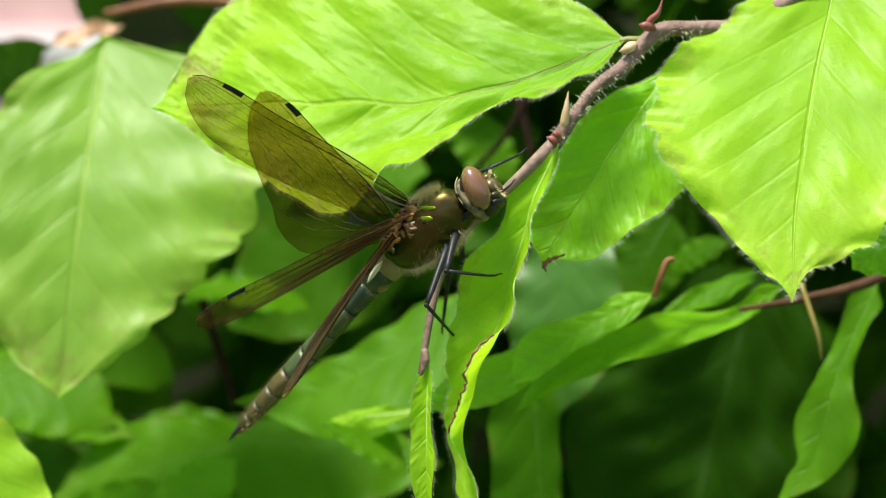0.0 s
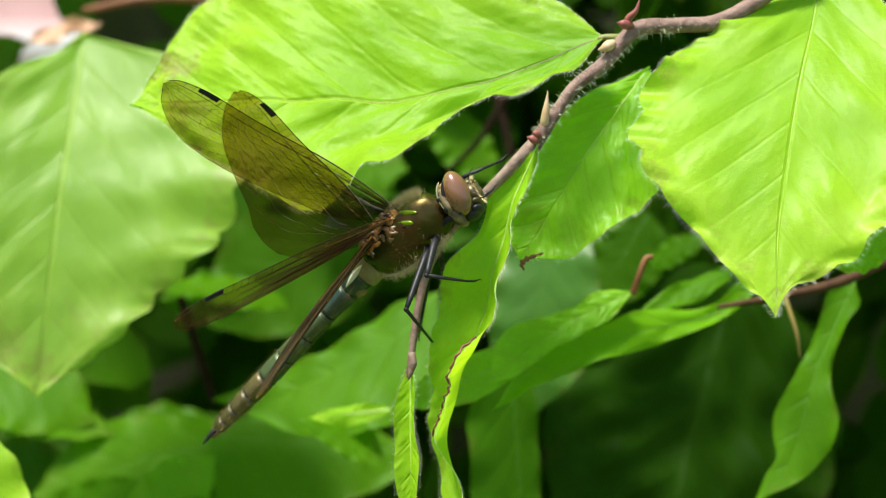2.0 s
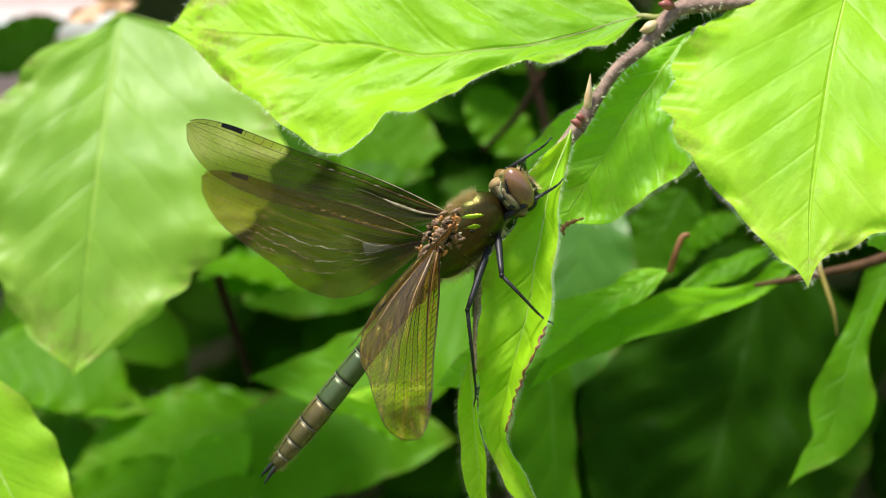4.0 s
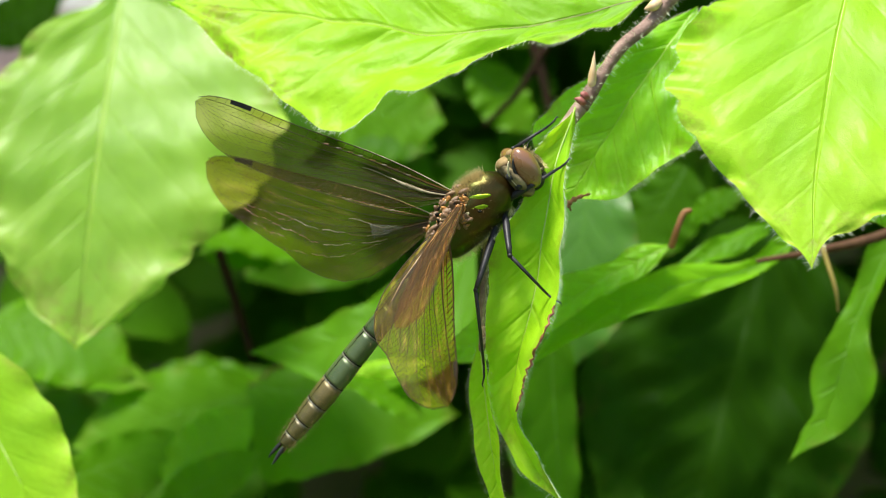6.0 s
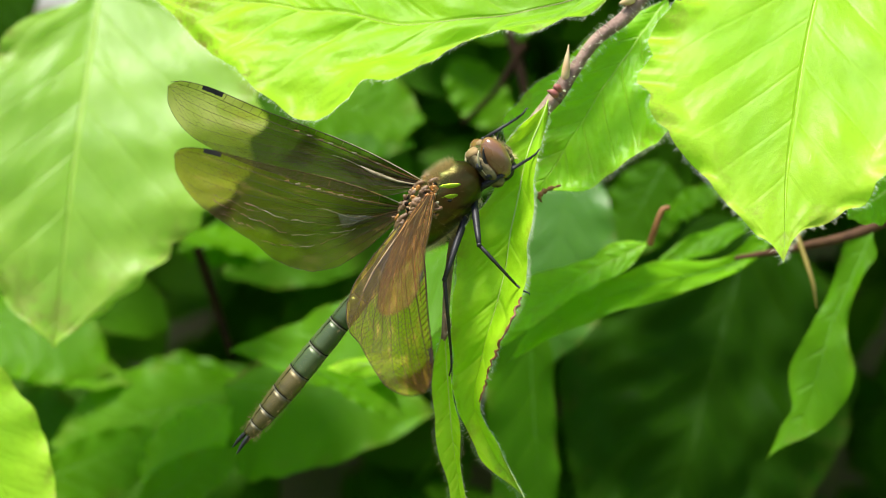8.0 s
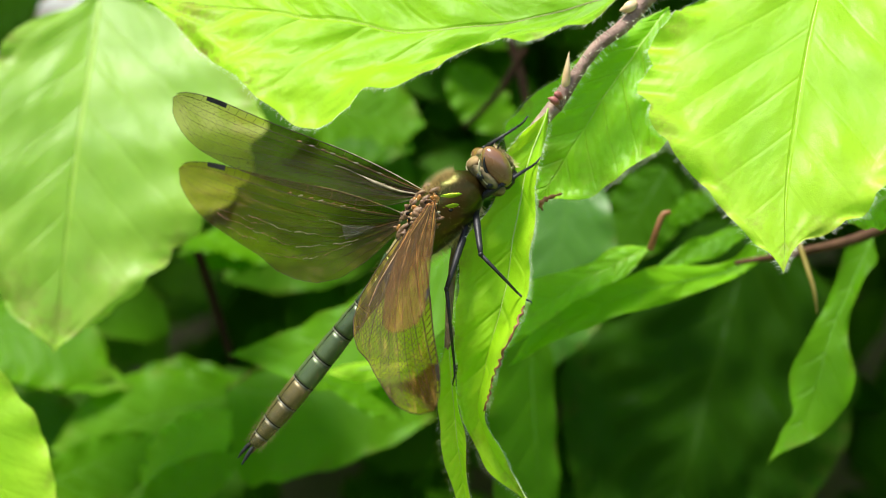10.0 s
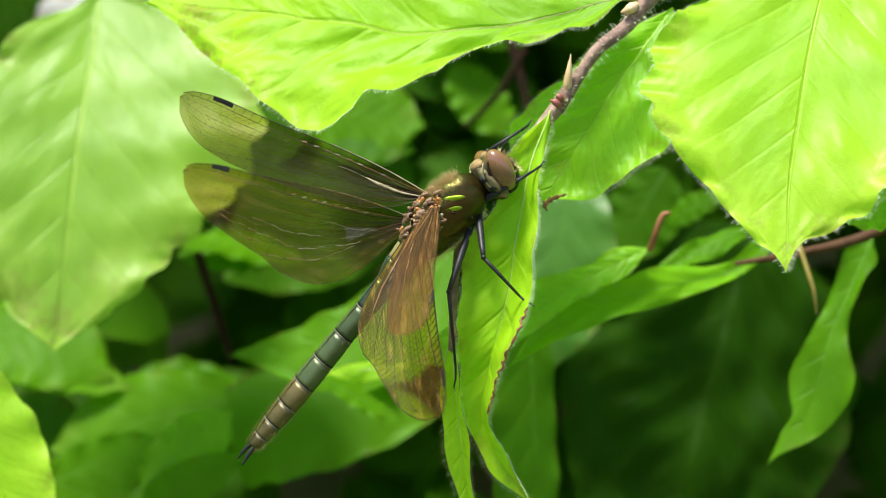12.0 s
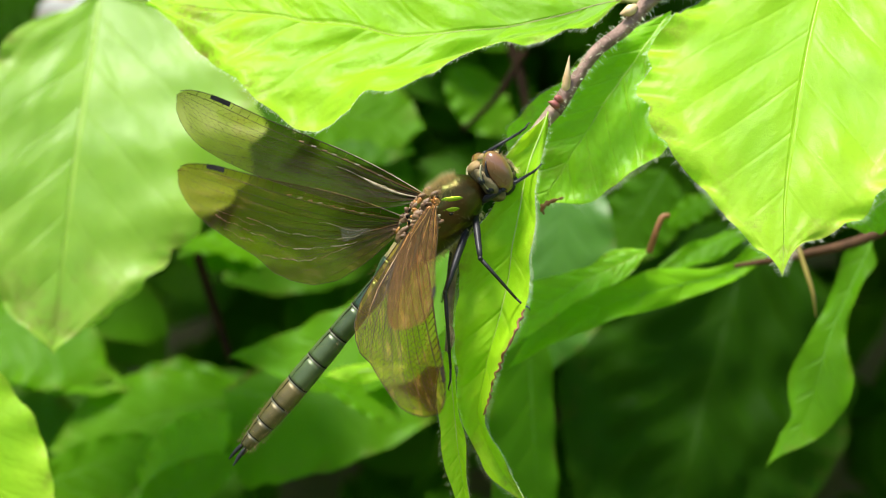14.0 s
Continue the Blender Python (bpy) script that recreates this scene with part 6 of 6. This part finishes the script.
    walk(wing_rh, [
        (0, pose(-0.003000, -0.001800, 0.002200, 4.18, -0.48, -106.56)),
        (2, pose(-0.003000, -0.001800, 0.002200, 4.33, -1.44, -107.85)),
        (2.2, pose(-0.003000, -0.001800, 0.002200, 5.58, 1.79, -107.51)),
        (2.4, pose(-0.003000, -0.001800, 0.002200, -1.35, 1.77, -110.55)),
        (2.6, pose(-0.003000, -0.001800, 0.002200, -2.0, 2.3, -116.4)),
        (2.8, pose(-0.003000, -0.001800, 0.002200, -4.0, -5.0, -111.2)),
        (3.0, pose(-0.003000, -0.001800, 0.002200, -8.0, -7.2, -113.5)),
        (3.2, pose(-0.003000, -0.001800, 0.002200, -8.0, -8.0, -114.7)),
        (5.5, pose(-0.003000, -0.001800, 0.002200, -10.0, -10.6, -107.2)),
        (12.5, pose(-0.003000, -0.001800, 0.002200, -3.0, -6.0, -107.0)),
        (14, pose(-0.003000, -0.001800, 0.002200, -3.0, -6.0, -107.0)),
    ])
    walk(leg_rm, [
        (0, pose(0.002600, -0.001600, -0.002900, -64.41, 16.53, -114.17)),
        (2.2, pose(0.002600, -0.001600, -0.002900, -64.41, 16.53, -114.17)),
        (2.5, pose(0.002600, -0.001600, -0.002900, -62.73, 13.07, -115.77)),
        (2.8, pose(0.002600, -0.001600, -0.002900, -60.07, 7.97, -118.33)),
        (3.2, pose(0.002600, -0.001600, -0.002900, -58.51, 5.19, -119.85)),
        (5.5, pose(0.002600, -0.001600, -0.002900, -58.51, 5.19, -119.85)),
        (14, pose(0.002600, -0.001600, -0.002900, -58.51, 5.19, -119.85)),
    ])
    walk(leg_rm_shin, [
        (0, pose(0.006600, 0.000000, 0.000000, -17.84, 28.93, 124.26)),
        (2.2, pose(0.006600, 0.000000, 0.000000, -17.84, 28.93, 124.26)),
        (2.5, pose(0.006600, 0.000000, 0.000000, -20.90, 28.84, 104.39)),
        (2.8, pose(0.006600, 0.000000, 0.000000, -24.95, 27.05, 74.90)),
        (3.2, pose(0.006600, 0.000000, 0.000000, -26.58, 25.36, 58.86)),
        (5.5, pose(0.006600, 0.000000, 0.000000, -26.58, 25.36, 58.86)),
        (14, pose(0.006600, 0.000000, 0.000000, -26.58, 25.36, 58.86)),
    ])
    walk(leg_rh, [
        (0, pose(0.001200, -0.001600, -0.003100, -62.73, 15.81, -127.71)),
        (2.2, pose(0.001200, -0.001600, -0.003100, -62.73, 15.81, -127.71)),
        (2.5, pose(0.001200, -0.001600, -0.003100, -56.47, 9.92, -131.79)),
        (2.8, pose(0.001200, -0.001600, -0.003100, -46.46, 2.01, -138.98)),
        (3.2, pose(0.001200, -0.001600, -0.003100, -40.49, -1.78, -143.53)),
        (5.5, pose(0.001200, -0.001600, -0.003100, -40.49, -1.78, -143.53)),
        (14, pose(0.001200, -0.001600, -0.003100, -40.49, -1.78, -143.53)),
    ])
    walk(leg_rh_shin, [
        (0, pose(0.009500, 0.000000, 0.000000, -36.66, 71.93, 120.28)),
        (2.2, pose(0.009500, 0.000000, 0.000000, -36.66, 71.93, 120.28)),
        (2.5, pose(0.009500, 0.000000, 0.000000, 128.16, 85.58, -29.91)),
        (2.8, pose(0.009500, 0.000000, 0.000000, 87.90, 54.31, -0.43)),
        (3.2, pose(0.009500, 0.000000, 0.000000, 66.18, 42.12, 20.70)),
        (5.5, pose(0.009500, 0.000000, 0.000000, 66.18, 42.12, 20.70)),
        (14, pose(0.009500, 0.000000, 0.000000, 66.18, 42.12, 20.70)),
    ])
    walk(leg_rf, [
        (0, pose(0.004200, -0.001300, -0.002500, -40.22, 8.08, -29.04)),
        (2.2, pose(0.004200, -0.001300, -0.002500, -40.22, 8.08, -29.04)),
        (2.5, pose(0.004200, -0.001300, -0.002500, -43.52, 5.48, -30.66)),
        (2.8, pose(0.004200, -0.001300, -0.002500, -48.31, 1.42, -32.80)),
        (3.2, pose(0.004200, -0.001300, -0.002500, -50.90, -0.91, -33.84)),
        (5.5, pose(0.004200, -0.001300, -0.002500, -50.90, -0.91, -33.84)),
        (14, pose(0.004200, -0.001300, -0.002500, -50.90, -0.91, -33.84)),
    ])
    walk(leg_rf_shin, [
        (0, pose(0.003600, 0.000000, 0.000000, 54.79, -26.93, 76.61)),
        (2.2, pose(0.003600, 0.000000, 0.000000, 54.79, -26.93, 76.61)),
        (2.5, pose(0.003600, 0.000000, 0.000000, 54.35, -21.51, 70.66)),
        (2.8, pose(0.003600, 0.000000, 0.000000, 52.64, -13.53, 61.97)),
        (3.2, pose(0.003600, 0.000000, 0.000000, 51.19, -9.23, 57.14)),
        (5.5, pose(0.003600, 0.000000, 0.000000, 51.19, -9.23, 57.14)),
        (14, pose(0.003600, 0.000000, 0.000000, 51.19, -9.23, 57.14)),
    ])
    walk(leg_lf, [
        (0, pose(0.004600, 0.001200, -0.002600, 155.70, -23.47, 24.69)),
        (2.2, pose(0.004600, 0.001200, -0.002600, 155.70, -23.47, 24.69)),
        (2.5, pose(0.004600, 0.001200, -0.002600, 146.66, -21.11, 23.59)),
        (2.8, pose(0.004600, 0.001200, -0.002600, 133.24, -17.94, 21.27)),
        (3.2, pose(0.004600, 0.001200, -0.002600, 125.83, -16.42, 19.68)),
        (5.5, pose(0.004600, 0.001200, -0.002600, 125.83, -16.42, 19.68)),
        (14, pose(0.004600, 0.001200, -0.002600, 125.83, -16.42, 19.68)),
    ])
    walk(leg_lf_shin, [
        (0, pose(0.004800, 0.000000, 0.000000, -107.07, -39.99, -32.26)),
        (2.2, pose(0.004800, 0.000000, 0.000000, -107.07, -39.99, -32.26)),
        (2.5, pose(0.004800, 0.000000, 0.000000, -111.19, -40.67, -27.40)),
        (2.8, pose(0.004800, 0.000000, 0.000000, -117.53, -41.19, -19.95)),
        (3.2, pose(0.004800, 0.000000, 0.000000, -121.09, -41.21, -15.77)),
        (5.5, pose(0.004800, 0.000000, 0.000000, -121.09, -41.21, -15.77)),
        (14, pose(0.004800, 0.000000, 0.000000, -121.09, -41.21, -15.77)),
    ])
    walk(leg_lm, [
        (0, pose(0.002600, 0.001600, -0.002900, 95.11, 36.87, 155.11)),
        (2.2, pose(0.002600, 0.001600, -0.002900, 95.11, 36.87, 155.11)),
        (2.5, pose(0.002600, 0.001600, -0.002900, 108.67, 50.79, 151.01)),
        (2.8, pose(0.002600, 0.001600, -0.002900, 140.82, 71.72, 159.26)),
        (3.2, pose(0.002600, 0.001600, -0.002900, -168.27, 79.38, -162.44)),
        (5.5, pose(0.002600, 0.001600, -0.002900, -168.27, 79.38, -162.44)),
        (14, pose(0.002600, 0.001600, -0.002900, -168.27, 79.38, -162.44)),
    ])
    walk(leg_lm_shin, [
        (0, pose(0.006400, 0.000000, 0.000000, 3.75, -47.75, 5.18)),
        (2.2, pose(0.006400, 0.000000, 0.000000, 3.75, -47.75, 5.18)),
        (2.5, pose(0.006400, 0.000000, 0.000000, -7.05, -35.36, 19.04)),
        (2.8, pose(0.006400, 0.000000, 0.000000, -15.17, -14.46, 32.57)),
        (3.2, pose(0.006400, 0.000000, 0.000000, -17.30, -2.34, 38.41)),
        (5.5, pose(0.006400, 0.000000, 0.000000, -17.30, -2.34, 38.41)),
        (14, pose(0.006400, 0.000000, 0.000000, -17.30, -2.34, 38.41)),
    ])
    walk(leg_lh, [
        (0, pose(0.001200, 0.001600, -0.003100, 93.42, 32.02, 170.45)),
        (2.2, pose(0.001200, 0.001600, -0.003100, 93.42, 32.02, 170.45)),
        (2.5, pose(0.001200, 0.001600, -0.003100, 130.68, 35.44, 172.64)),
        (2.8, pose(0.001200, 0.001600, -0.003100, -171.19, 36.85, 179.46)),
        (3.2, pose(0.001200, 0.001600, -0.003100, -139.13, 35.19, -177.10)),
        (5.5, pose(0.001200, 0.001600, -0.003100, -139.13, 35.19, -177.10)),
        (14, pose(0.001200, 0.001600, -0.003100, -139.13, 35.19, -177.10)),
    ])
    walk(leg_lh_shin, [
        (0, pose(0.009000, 0.000000, 0.000000, -2.33, -27.96, 8.32)),
        (2.2, pose(0.009000, 0.000000, 0.000000, -2.33, -27.96, 8.32)),
        (2.5, pose(0.009000, 0.000000, 0.000000, -32.97, -23.18, 27.69)),
        (2.8, pose(0.009000, 0.000000, 0.000000, -70.72, -2.59, 45.60)),
        (3.2, pose(0.009000, 0.000000, 0.000000, -88.89, 12.15, 48.93)),
        (5.5, pose(0.009000, 0.000000, 0.000000, -88.89, 12.15, 48.93)),
        (14, pose(0.009000, 0.000000, 0.000000, -88.89, 12.15, 48.93)),
    ])


motions()
